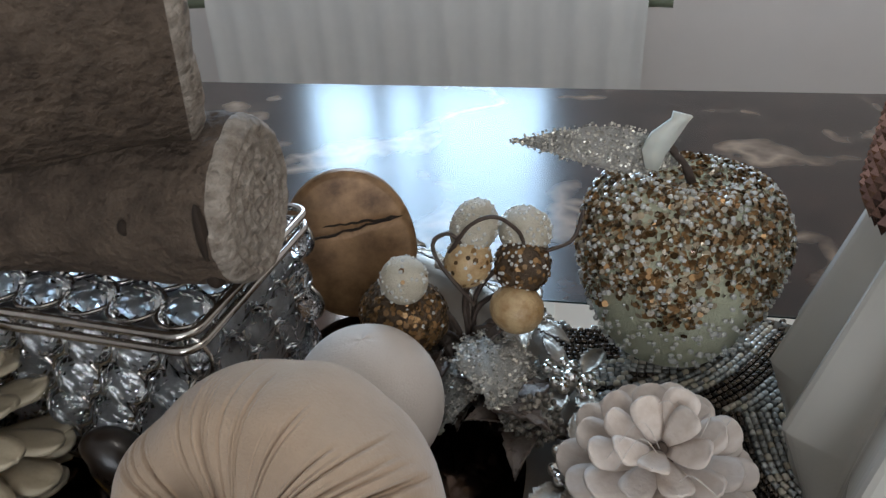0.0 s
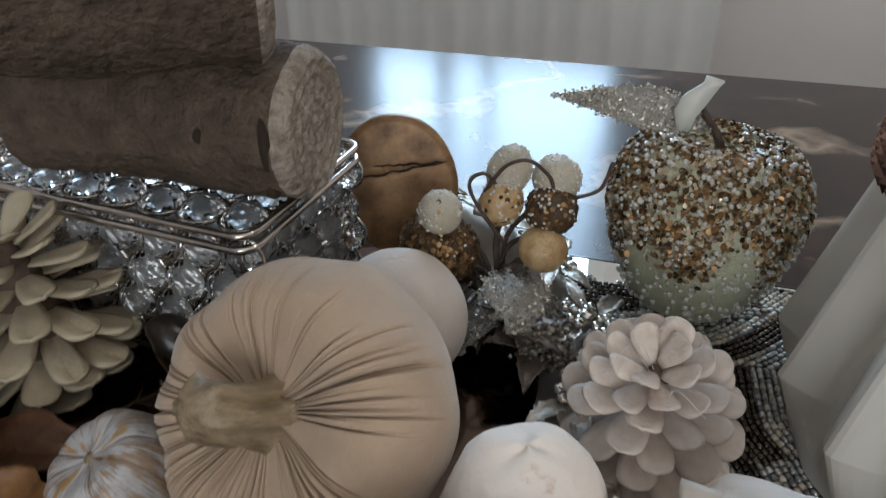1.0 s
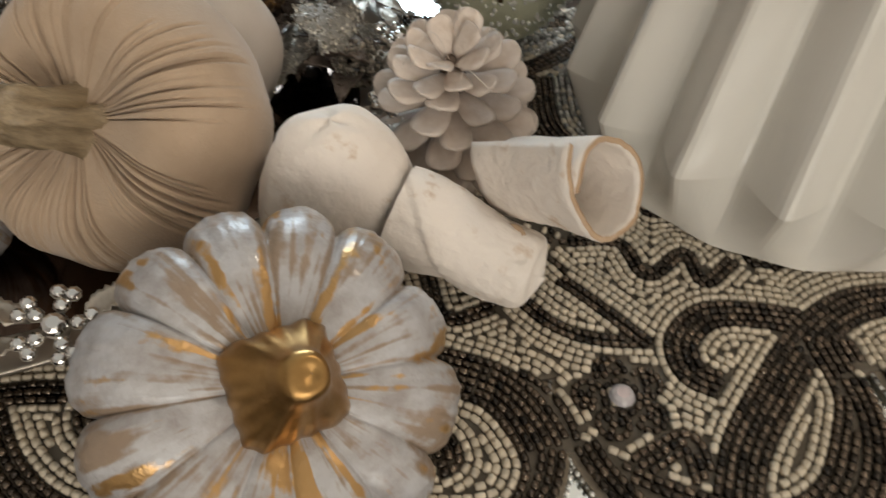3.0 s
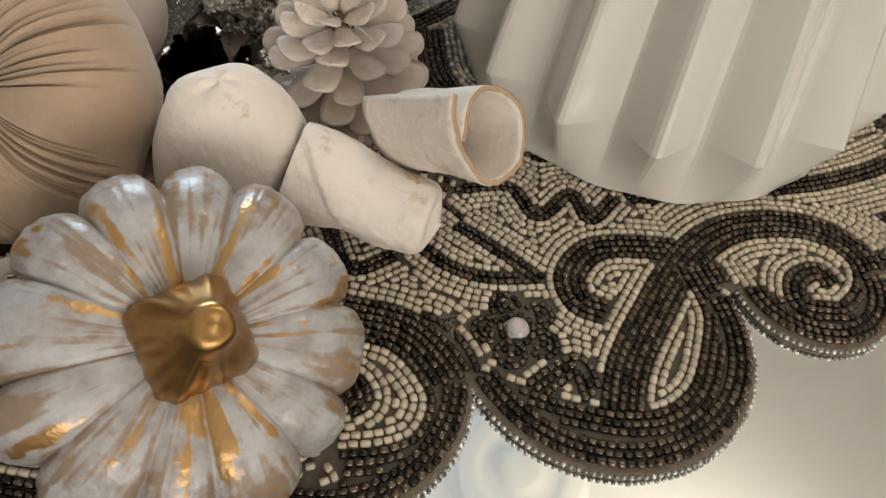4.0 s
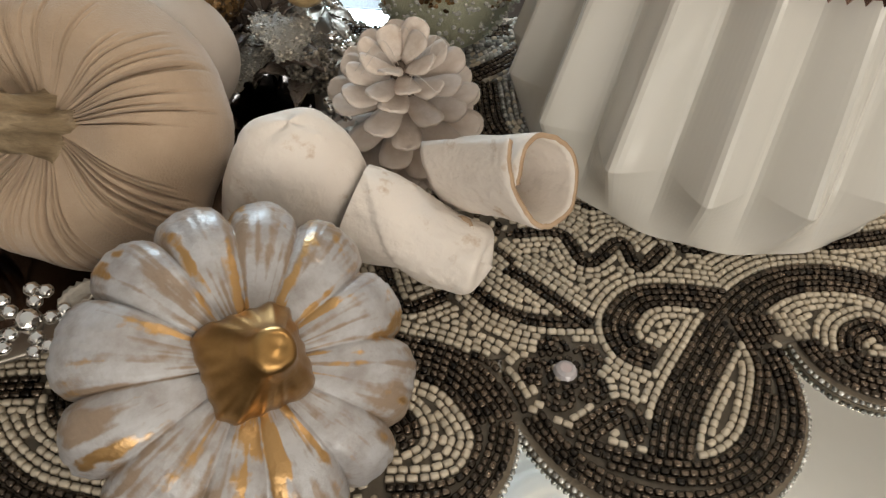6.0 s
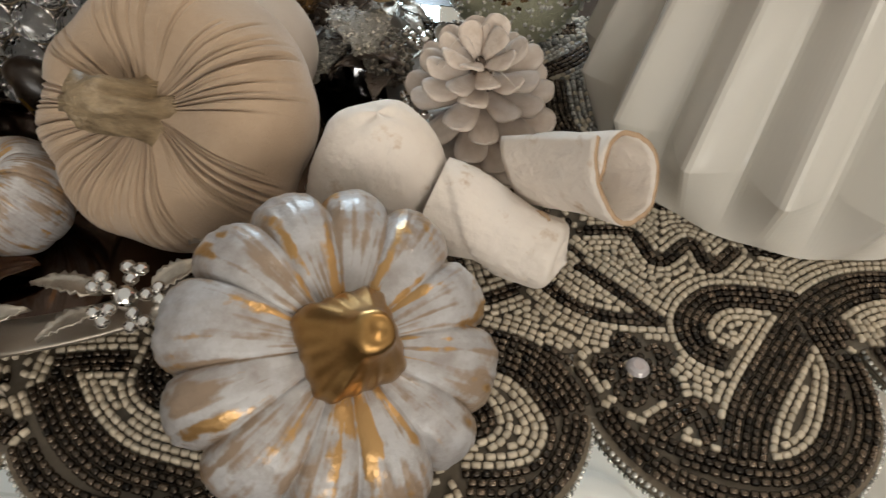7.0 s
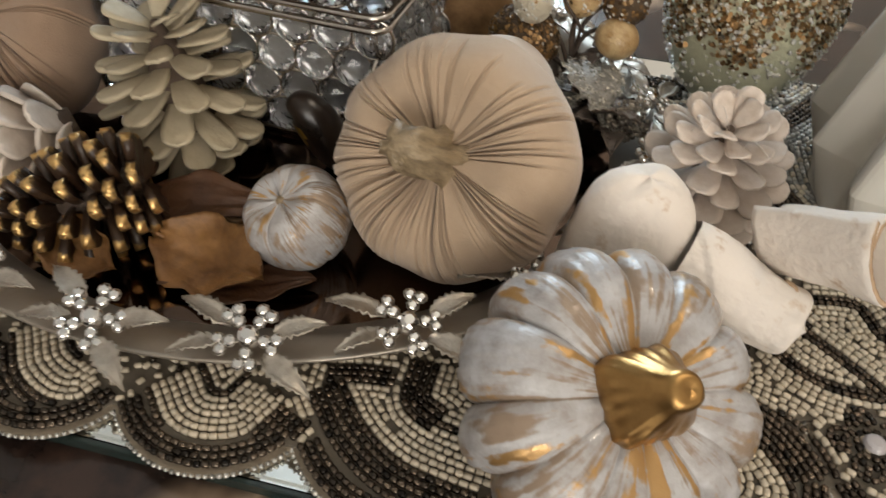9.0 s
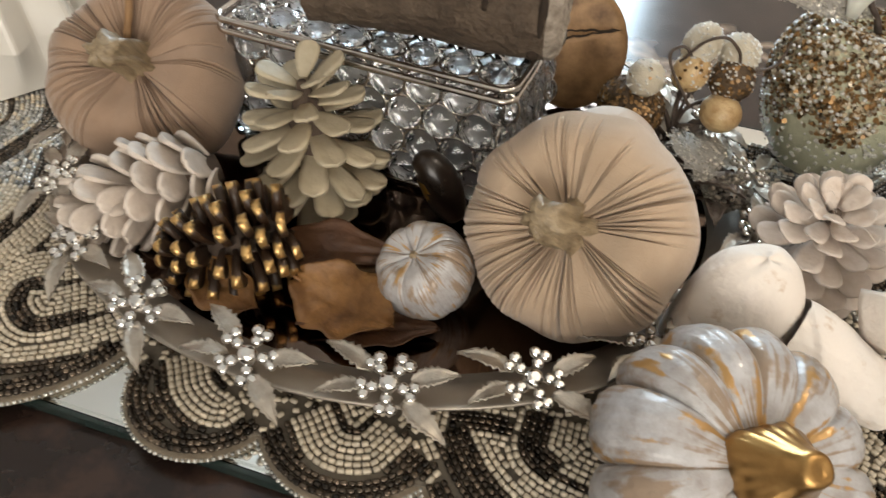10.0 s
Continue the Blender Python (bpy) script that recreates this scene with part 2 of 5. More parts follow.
M_BUD = material("bronze_glitter_bud", (0.115, 0.075, 0.04), 0.75, 0.0, second=(0.05, 0.03, 0.017), scale=260, bump=0.9, bump_scale=1300)
M_BROWNLEAF = material("brown_lacquered_leaf", (0.085, 0.062, 0.050), 0.28, 0.4, second=(0.17, 0.135, 0.11), scale=160, bump=0.5, bump_scale=600)
M_TAG = material("white_ribbon_end", (0.74, 0.74, 0.67), 0.5, second=(0.64, 0.64, 0.56), scale=80, sub=0.1)
M_DARKLEAF = material("dark_dried_leaf", (0.105, 0.048, 0.022), 0.45, second=(0.05, 0.022, 0.011), scale=60, amount=0.45, sharp=0.2, bump=0.9, bump_scale=240)
M_DRYLEAF = material("dried_leaf", (0.29, 0.145, 0.048), 0.48, second=(0.095, 0.042, 0.016), scale=60, amount=0.42, sharp=0.18, bump=0.9, bump_scale=240)
M_POD = by_mask(material("dark_seed_pod", (0.010, 0.007, 0.005), 0.30, second=(0.022, 0.013, 0.008), scale=60, coat=0.1),
                "worn", (0.62, 0.38, 0.10), metal=0.9, rough=0.3, scale=120, lo=0.95, hi=1.1, weight=0.8)
M_RAFFIA = material("orange_raffia", (0.33, 0.19, 0.09), 0.7, second=(0.22, 0.12, 0.05), scale=160, stretch=(1, 1, 0.2))
M_BEAD_DARK = material("gunmetal_glass_bead", (0.085, 0.064, 0.046), 0.15, 0.7, vary=0.85, island=True, spec=0.8)
M_BEAD_CREAM = material("cream_glass_bead", (0.53, 0.46, 0.355), 0.26, vary=0.16, island=True)
M_BEAD_PART = material("cream_glass_bead_single", (0.53, 0.46, 0.355), 0.26, vary=0.16)
M_BEAD_SILVER = material("silver_lined_bead", (0.46, 0.45, 0.42), 0.14, 0.5, vary=0.5, island=True)
M_FELT = material("taupe_backing_cloth", (0.26, 0.215, 0.16), 0.9, second=(0.19, 0.155, 0.11), scale=120, bump=0.5, bump_scale=900)
M_DARKCLOTH = material("bead_ground_cloth", (0.16, 0.135, 0.105), 0.9, second=(0.10, 0.085, 0.065), scale=200)
M_BULB = material("lamp_glass", (0.9, 0.85, 0.75), 0.4)
M_BULB.node_tree.nodes["Principled BSDF"].inputs["Emission Color"].default_value = (1.0, 0.78, 0.55, 1)
M_BULB.node_tree.nodes["Principled BSDF"].inputs["Emission Strength"].default_value = 2.0
M_GLASS = material("window_glass", (1, 1, 1), 0.0, trans=1.0, ior=1.45, rvar=0)
M_DULLGREEN = material("valve_plastic", (0.16, 0.18, 0.12), 0.5)


# ---- mesh helpers ----
def raw(name, verts, faces, mat, parent=None, label="", smooth=True, attr=None):
    me = bpy.data.meshes.new(name)
    me.from_pydata([tuple(v) for v in verts], [], faces)
    me.materials.append(mat)
    if smooth:
        me.polygons.foreach_set("use_smooth", [True] * len(me.polygons))
    if attr:
        a = me.attributes.new(attr[0], 'FLOAT', 'POINT')
        a.data.foreach_set("value", np.asarray(attr[1], dtype=np.float32))
    me.update()
    ob = new(name, me)
    if parent:
        ob.parent = parent
    if label:
        ob["label"] = label
    return ob


def part(name, bm, mat, parent=None, label="", smooth=True):
    me = bpy.data.meshes.new(name)
    bm.to_mesh(me)
    bm.free()
    me.materials.append(mat)
    if smooth:
        me.polygons.foreach_set("use_smooth", [True] * len(me.polygons))
    ob = new(name, me)
    if parent:
        ob.parent = parent
    if label:
        ob["label"] = label
    return ob


def share(name, me, m, parent, label=""):
    ob = new(name, me)
    ob.parent = parent
    ob.matrix_basis = m
    if label:
        ob["label"] = label
    return ob


def holder(name, m, label, category, group="", kind=""):
    ob = new(name)
    ob.empty_display_size = 0.01
    ob.matrix_world = m
    return tagged(ob, label, category, group, kind)


def surface(f, nu, nv, wrap=True, flip=False):
    """A grid of f(u, v), u round (0 to 1), v along (0 to 1)."""
    cols = nu if wrap else nu + 1
    verts = [f(i / nu, j / nv) for j in range(nv + 1) for i in range(cols)]
    faces = []
    for j in range(nv):
        for i in range(nu):
            a, b = j * cols + i, j * cols + (i + 1) % cols
            q = (a, b, b + cols, a + cols)
            faces.append(q[::-1] if flip else q)
    return verts, faces


def box(bm, sx, sy, sz, m=None, bevel=0.0):
    r = bmesh.ops.create_cube(bm, size=1, matrix=(m or Matrix()) @ Matrix.Diagonal((sx, sy, sz, 1)))
    if bevel:
        edges = list({e for v in r["verts"] for e in v.link_edges})
        bmesh.ops.bevel(bm, geom=edges, offset=bevel, segments=2, affect='EDGES')
    return bm


def tube_mesh(points, radii, sides=8, closed_ends=True, wobble=0.0, seed=0):
    rnd = random.Random(seed)
    pts = [Vector(p) for p in points]
    verts, faces = [], []
    for i, p in enumerate(pts):
        d = (pts[min(i + 1, len(pts) - 1)] - pts[max(i - 1, 0)]).normalized()
        side = d.cross(Vector((0.13, 0.21, 0.97))).normalized()
        up = side.cross(d)
        for k in range(sides):
            a = 2 * math.pi * k / sides
            r = radii[i] * (1 + wobble * rnd.uniform(-1, 1))
            verts.append(p + side * (r * math.cos(a)) + up * (r * math.sin(a)))
    for i in range(len(pts) - 1):
        for k in range(sides):
            a, b = i * sides + k, i * sides + (k + 1) % sides
            faces.append((a, b, b + sides, a + sides))
    if closed_ends:
        faces.append(tuple(range(sides))[::-1])
        faces.append(tuple((len(pts) - 1) * sides + k for k in range(sides)))
    return verts, faces


def smooth_path(ctrl, n):
    """Catmull-Rom through the control points, n steps each."""
    c = [Vector(p) for p in ctrl]
    c = [c[0] * 2 - c[1]] + c + [c[-1] * 2 - c[-2]]
    out = []
    for i in range(1, len(c) - 2):
        for k in range(n):
            t = k / n
            a, b, d, e = c[i - 1], c[i], c[i + 1], c[i + 2]
            out.append(0.5 * (2 * b + (d - a) * t + (2 * a - 5 * b + 4 * d - e) * t * t + (3 * b - a - 3 * d + e) * t ** 3))
    out.append(c[-2])
    return out


def aim(at, axis, spin=0.0):
    """A pose at a place with z along axis."""
    q = Vector(axis).normalized().to_track_quat('Z', 'Y').to_matrix().to_4x4()
    return Matrix.Translation(at) @ q @ pose(0, 0, 0, 0, 0, spin)


# ---- room ----
def room():
    floor_z, ceil_z, x0, x1, y0, y1 = -0.77, 1.62, -1.9, 2.1, -2.4, WALL_Y
    t = 0.1

    def slab(name, lo, hi, mat, label, category):
        bm = bmesh.new()
        c = [(a + b) / 2 for a, b in zip(lo, hi)]
        box(bm, *[b - a for a, b in zip(lo, hi)], Matrix.Translation(c))
        ob = part(name, bm, mat, smooth=False)
        ob.matrix_world = ROOM
        return tagged(ob, label, category, kind="structure")

    slab("floor", (x0, y0, floor_z - t), (x1, y1 + t, floor_z), M_FLOOR, "brown carpeted floor under the table", "floor")
    slab("ceiling", (x0, y0, ceil_z), (x1, y1 + t, ceil_z + t), M_CEIL, "plain white painted ceiling over the table", "ceiling")
    bm = bmesh.new()
    # opening and frame added around the fill light, both out of view
    sx0, sx1, sz0, sz1 = -0.12, 1.82, 0.08, 1.42
    for lo, hi in (((x0, floor_z), (sx0, ceil_z)), ((sx1, floor_z), (x1, ceil_z)), ((sx0, floor_z), (sx1, sz0)), ((sx0, sz1), (sx1, ceil_z))):
        box(bm, hi[0] - lo[0], t, hi[1] - lo[1], Matrix.Translation(((lo[0] + hi[0]) / 2, y0 - t / 2, (lo[1] + hi[1]) / 2)))
    ob = part("wall_south", bm, M_WALL, smooth=False)
    ob.matrix_world = ROOM
    tagged(ob, "warm grey painted wall with a wide opening added for the fill light", "wall", kind="structure")
    wide = holder("window_2", ROOM @ pose((sx0 + sx1) / 2, y0 - 0.06, (sz0 + sz1) / 2), "added wide white framed window around the fill light", "window", kind="structure")
    for dx, dz, sx, sz in ((-.95, 0, .04, 1.34), (.95, 0, .04, 1.34), (0, .65, 1.86, .04), (0, -.65, 1.86, .04), (0, 0, .03, 1.26)):
        part("window_frame", box(bmesh.new(), sx, 0.03, sz, Matrix.Translation((dx, -0.01, dz)), 0.003), M_PAINT, wide, smooth=False)
    slab("wall_west", (x0 - t, y0 - t, floor_z), (x0, y1 + t, ceil_z), M_WALL, "plain warm grey painted wall", "wall")
    slab("wall_east", (x1, y0 - t, floor_z), (x1 + t, y1 + t, ceil_z), M_WALL, "plain warm grey painted wall", "wall")
    # north wall with the window's opening
    bm = bmesh.new()
    wx0, wx1 = WIN_X - WIN_W / 2, WIN_X + WIN_W / 2
    for lo, hi in (((x0, floor_z), (wx0, ceil_z)), ((wx1, floor_z), (x1, ceil_z)), ((wx0, floor_z), (wx1, WIN_Z0)), ((wx0, WIN_Z1), (wx1, ceil_z))):
        box(bm, hi[0] - lo[0], t, hi[1] - lo[1], Matrix.Translation(((lo[0] + hi[0]) / 2, y1 + t / 2, (lo[1] + hi[1]) / 2)))
    ob = part("wall_north", bm, M_WALL, smooth=False)
    ob.matrix_world = ROOM
    tagged(ob, "warm grey painted wall with a window opening", "wall", kind="structure")
    # window
    win = holder("window_1", ROOM @ pose(WIN_X, y1 + 0.05, (WIN_Z0 + WIN_Z1) / 2), "white framed window with upright glazing bars", "window", kind="structure")
    h = WIN_Z1 - WIN_Z0
    for dx, dz, sx, sz in ((-WIN_W / 2 + .02, 0, .04, h), (WIN_W / 2 - .02, 0, .04, h), (0, h / 2 - .02, WIN_W - .08, .04), (0, -h / 2 + .02, WIN_W - .08, .04), (-0.1, 0, .028, h - .08), (0.0, 0, .018, h - .08)):
        part("window_frame", box(bmesh.new(), sx, 0.05, sz, Matrix.Translation((dx, -0.045, dz)), 0.003), M_PAINT, win, smooth=False)
    part("window_sill", box(bmesh.new(), WIN_W + .1, 0.1, .025, Matrix.Translation((0, -0.1, -h / 2 - .012)), 0.005), M_PAINT, win, smooth=False)
    pane = part("pane", box(bmesh.new(), WIN_W - .08, 0.004, h - .08, Matrix.Translation((0, 0.03, 0))), M_GLASS, win, smooth=False)
    pane.visible_shadow = False
    # radiator under the window
    rad = holder("radiator", ROOM @ pose(WIN_X + 0.01, y1 - 0.055, -0.4), "white pressed steel panel radiator below the window", "radiator")
    w, hh = 0.87, 0.62

    def panel(u, v):
        x = (u - 0.5) * w
        rib = 0.5 + 0.5 * math.cos(2 * math.pi * x / 0.062)
        edge = min(1, min(v, 1 - v) / 0.06)
        return (x, -0.03 - 0.006 * (rib ** 1.5) * edge, (v - 0.5) * hh)
    part_v, part_f = surface(panel, 280, 16, wrap=False)
    raw("panel", part_v, part_f, M_PAINT, rad)
    part("back_panel", box(bmesh.new(), w, 0.03, hh, Matrix.Translation((0, 0.0, 0)), 0.006), M_PAINT, rad, smooth=False)
    for s in (-1, 1):
        v, f = tube_mesh([(s * (w / 2 + .001), -0.01, .282), (s * (w / 2 + .018), -.01, .284), (s * (w / 2 + .045), -.012, .286)], [.007, .009, .012], 12)
        raw("valve", v, f, M_DULLGREEN, rad, "dull green bleed valve")
    # skirting
    bm = box(bmesh.new(), x1 - x0, 0.016, 0.12, Matrix.Translation(((x0 + x1) / 2, y1 - 0.008, floor_z + 0.06)), 0.004)
    ob = part("baseboard", bm, M_PAINT, smooth=False)
    ob.matrix_world = ROOM
    tagged(ob, "white painted skirting board along the wall", "baseboard", kind="structure")
    # ceiling rose; the pendant beside it is unseen, added to brighten the ceiling
    rose = holder("ceiling_rose", ROOM @ pose(0.41, 0.71, ceil_z), "round white moulded plaster ceiling rose", "ceiling rose")
    pend = holder("pendant_light", ROOM @ pose(0.78, 0.36, ceil_z), "small added pendant light with a lit warm bulb", "pendant light")

    def prof(u, v):
        ring = [(0.0, -.035), (0.05, -.034), (.07, -.022), (.10, -.02), (.12, -.028), (.165, -.024), (.18, -.008), (.19, 0)]
        k = min(int(v * 7), 6)
        f = v * 7 - k
        r = ring[k][0] * (1 - f) + ring[k + 1][0] * f
        z = ring[k][1] * (1 - f) + ring[k + 1][1] * f
        return (r * math.cos(2 * math.pi * u), r * math.sin(2 * math.pi * u), z)
    v, f = surface(prof, 48, 21)
    raw("rose", v, f, M_CEIL, rose)
    v, f = tube_mesh([(0, 0, -.03), (0, 0, -.16)], [.006, .006])
    raw("rod", v, f, M_CHROME, pend)
    v, f = tube_mesh([(0, 0, -.14), (0, 0, -.165), (0, 0, -.17)], [.02, .05, .052], 24)
    raw("lamp_holder", v, f, M_CHROME, pend)
    v, f = surface(lambda u, t: (0.045 * math.sin(math.pi * t) * math.cos(2 * math.pi * u), 0.045 * math.sin(math.pi * t) * math.sin(2 * math.pi * u), -.20 + 0.045 * math.cos(math.pi * t)), 24, 14, flip=True)
    bulb = raw("bulb", v, f, M_BULB, pend, "warm lit glass bulb")
    bulb.visible_shadow = False


room()


def table():
    top = -0.010
    tb = holder("table", ROOM @ pose(0, 0.15, -0.77), "dark brown veined marble table with dark wooden legs", "table")
    part("tabletop", box(bmesh.new(), 1.7, 0.93, 0.03, Matrix.Translation((0, 0, 0.77 + top - 0.015)), 0.004), M_MARBLE, tb, "polished dark brown marble slab", smooth=False)
    for sx in (-1, 1):
        for sy in (-1, 1):
            part("leg", box(bmesh.new(), 0.07, 0.07, 0.77 + top - 0.03, Matrix.Translation((sx * .76, sy * .38, (0.77 + top - 0.03) / 2)), 0.006), M_DARKWOOD, tb, smooth=False)
    # mirrored panel on the table
    mp = holder("mirror_panel", ROOM @ pose(-0.13, 0.16, top), "frameless mirrored glass panel lying on a marble table", "mirror")
    part("glass", box(bmesh.new(), 0.682, 0.27, 0.006, Matrix.Translation((0, 0, 0.003)), 0.0012), M_MIRROR, mp, smooth=False)
    for dx, dy, sx, sy in ((0, -.1364, .682, .0016), (0, .1364, .682, .0016), (-.3424, 0, .0016, .2744), (.3424, 0, .0016, .2744)):
        part("polished_edge", box(bmesh.new(), sx, sy, 0.0052, Matrix.Translation((dx, dy, 0.0028)), 0.0003), M_EDGE, mp, "dark green polished glass edge", smooth=False)


table()
TOP = -0.004   # the mirror's face; the bead runner lies on it, its beads' ground at 0


# ---- cloth with beads ----
STROKES = [
    (6, [(0.158, 0.083), (0.159, 0.066), (0.153, 0.052), (0.143, 0.038), (0.130, 0.031), (0.116, 0.031), (0.101, 0.036), (0.089, 0.042), (0.077, 0.049)]),
    (5, [(0.116, 0.038), (0.123, 0.052), (0.136, 0.068), (0.153, 0.086), (0.171, 0.097), (0.189, 0.099), (0.206, 0.094), (0.214, 0.082), (0.211, 0.069), (0.199, 0.060), (0.188, 0.061)]),
    (3, [(0.190, 0.062), (0.184, 0.067), (0.187, 0.075), (0.196, 0.078), (0.198, 0.072)]),
    (4, [(0.158, 0.090), (0.140, 0.094), (0.125, 0.094), (0.115, 0.085), (0.115, 0.075), (0.122, 0.070)]),
    (6, [(0.045, 0.078), (0.061, 0.071), (0.070, 0.058), (0.072, 0.046), (0.065, 0.034), (0.054, 0.030), (0.041, 0.030)]),
    (3, [(0.043, 0.058), (0.046, 0.055), (0.047, 0.051), (0.043, 0.049)]),
    (2, [(0.105, 0.085), (0.095, 0.097), (0.084, 0.109)]),
    (2, [(0.105, 0.085), (0.089, 0.087), (0.078, 0.093), (0.067, 0.107)]),
    (2, [(0.139, 0.115), (0.128, 0.107), (0.125, 0.119), (0.111, 0.110), (0.105, 0.124), (0.089, 0.125)]),
    (2, [(0.043, 0.112), (0.048, 0.095), (0.063, 0.099)]),
    (3, [(0.095, 0.048), (0.108, 0.054), (0.110, 0.044)]),
    (2, [(0.165, 0.075), (0.169, 0.069), (0.179, 0.067)]),
    (3, [(0.227, 0.075), (0.213, 0.084)]),
    (3, [(0.199, 0.115), (0.218, 0.116), (0.239, 0.120), (0.260, 0.127)]),
    (5, [(-0.182, 0.070), (-0.172, 0.055), (-0.157, 0.046), (-0.143, 0.047), (-0.136, 0.055)]),
    (5, [(-0.130, 0.055), (-0.120, 0.043), (-0.106, 0.038), (-0.089, 0.042), (-0.079, 0.056)]),
    (4, [(-0.229, 0.056), (-0.216, 0.061), (-0.203, 0.068), (-0.191, 0.078)]),
    (3, [(-0.216, 0.087), (-0.231, 0.079), (-0.243, 0.086), (-0.245, 0.096), (-0.235, 0.100)]),
    (5, [(-0.072, 0.066), (-0.062, 0.051), (-0.049, 0.040), (-0.033, 0.034), (-0.020, 0.031)]),
    (3, [(-0.072, 0.072), (-0.062, 0.073), (-0.052, 0.073)]),
    (4, [(-0.043, 0.079), (-0.044, 0.066), (-0.036, 0.059)]),
    (5, [(0.055, 0.075), (0.069, 0.069), (0.075, 0.054), (0.067, 0.039), (0.052, 0.031)]),
    (4, [(0.025, 0.254), (0.045, 0.251), (0.060, 0.252)]),
    (5, [(0.091, 0.217), (0.090, 0.189), (0.096, 0.172)]),
    # scrolls of the far side
    (4, [(-0.02, 0.262), (0.01, 0.257), (0.04, 0.262), (0.075, 0.258), (0.11, 0.262)]),
    (4, [(0.045, 0.205), (0.07, 0.215), (0.10, 0.232), (0.13, 0.262)]),
    (3, [(0.03, 0.16), (0.04, 0.185), (0.06, 0.19), (0.082, 0.18), (0.09, 0.155)]),
    (3, [(0.155, 0.262), (0.19, 0.255), (0.23, 0.235), (0.25, 0.20)]),
    (4, [(0.215, 0.16), (0.235, 0.15), (0.262, 0.155)]),
    (4, [(-0.262, 0.06), (-0.275, 0.10), (-0.272, 0.14), (-0.285, 0.18)]),
    (4, [(-0.30, 0.08), (-0.31, 0.14), (-0.30, 0.20), (-0.33, 0.25)]),
    (3, [(-0.28, 0.24), (-0.25, 0.262), (-0.20, 0.264)]),
]
SCALLOPS = [(-0.335, 0.115, 0.055), (-0.247, 0.103, 0.060), (-0.158, 0.069, 0.0285), (-0.104, 0.069, 0.034), (-0.040, 0.066, 0.042), (0.0, 0.066, 0.034), (0.040, 0.058, 0.0375),
            (0.120, 0.0655, 0.0435), (0.193, 0.075, 0.0245), (0.236, 0.112, 0.033), (0.245, 0.165, 0.032), (0.235, 0.225, 0.036)]
FLOWER = (0.094, 0.0675)


def mat_inside(x, y):
    m = (y > 0.075) & (y < 0.268) & (x > -0.36) & (x < 0.235)
    for cx, cy, r in SCALLOPS:
        m = m | ((x - cx) ** 2 + (y - cy) ** 2 < r * r)
    for k in range(13):
        m = m | ((x + 0.34 - 0.046 * k) ** 2 + (y - 0.254) ** 2 < 0.021 ** 2)
    return m


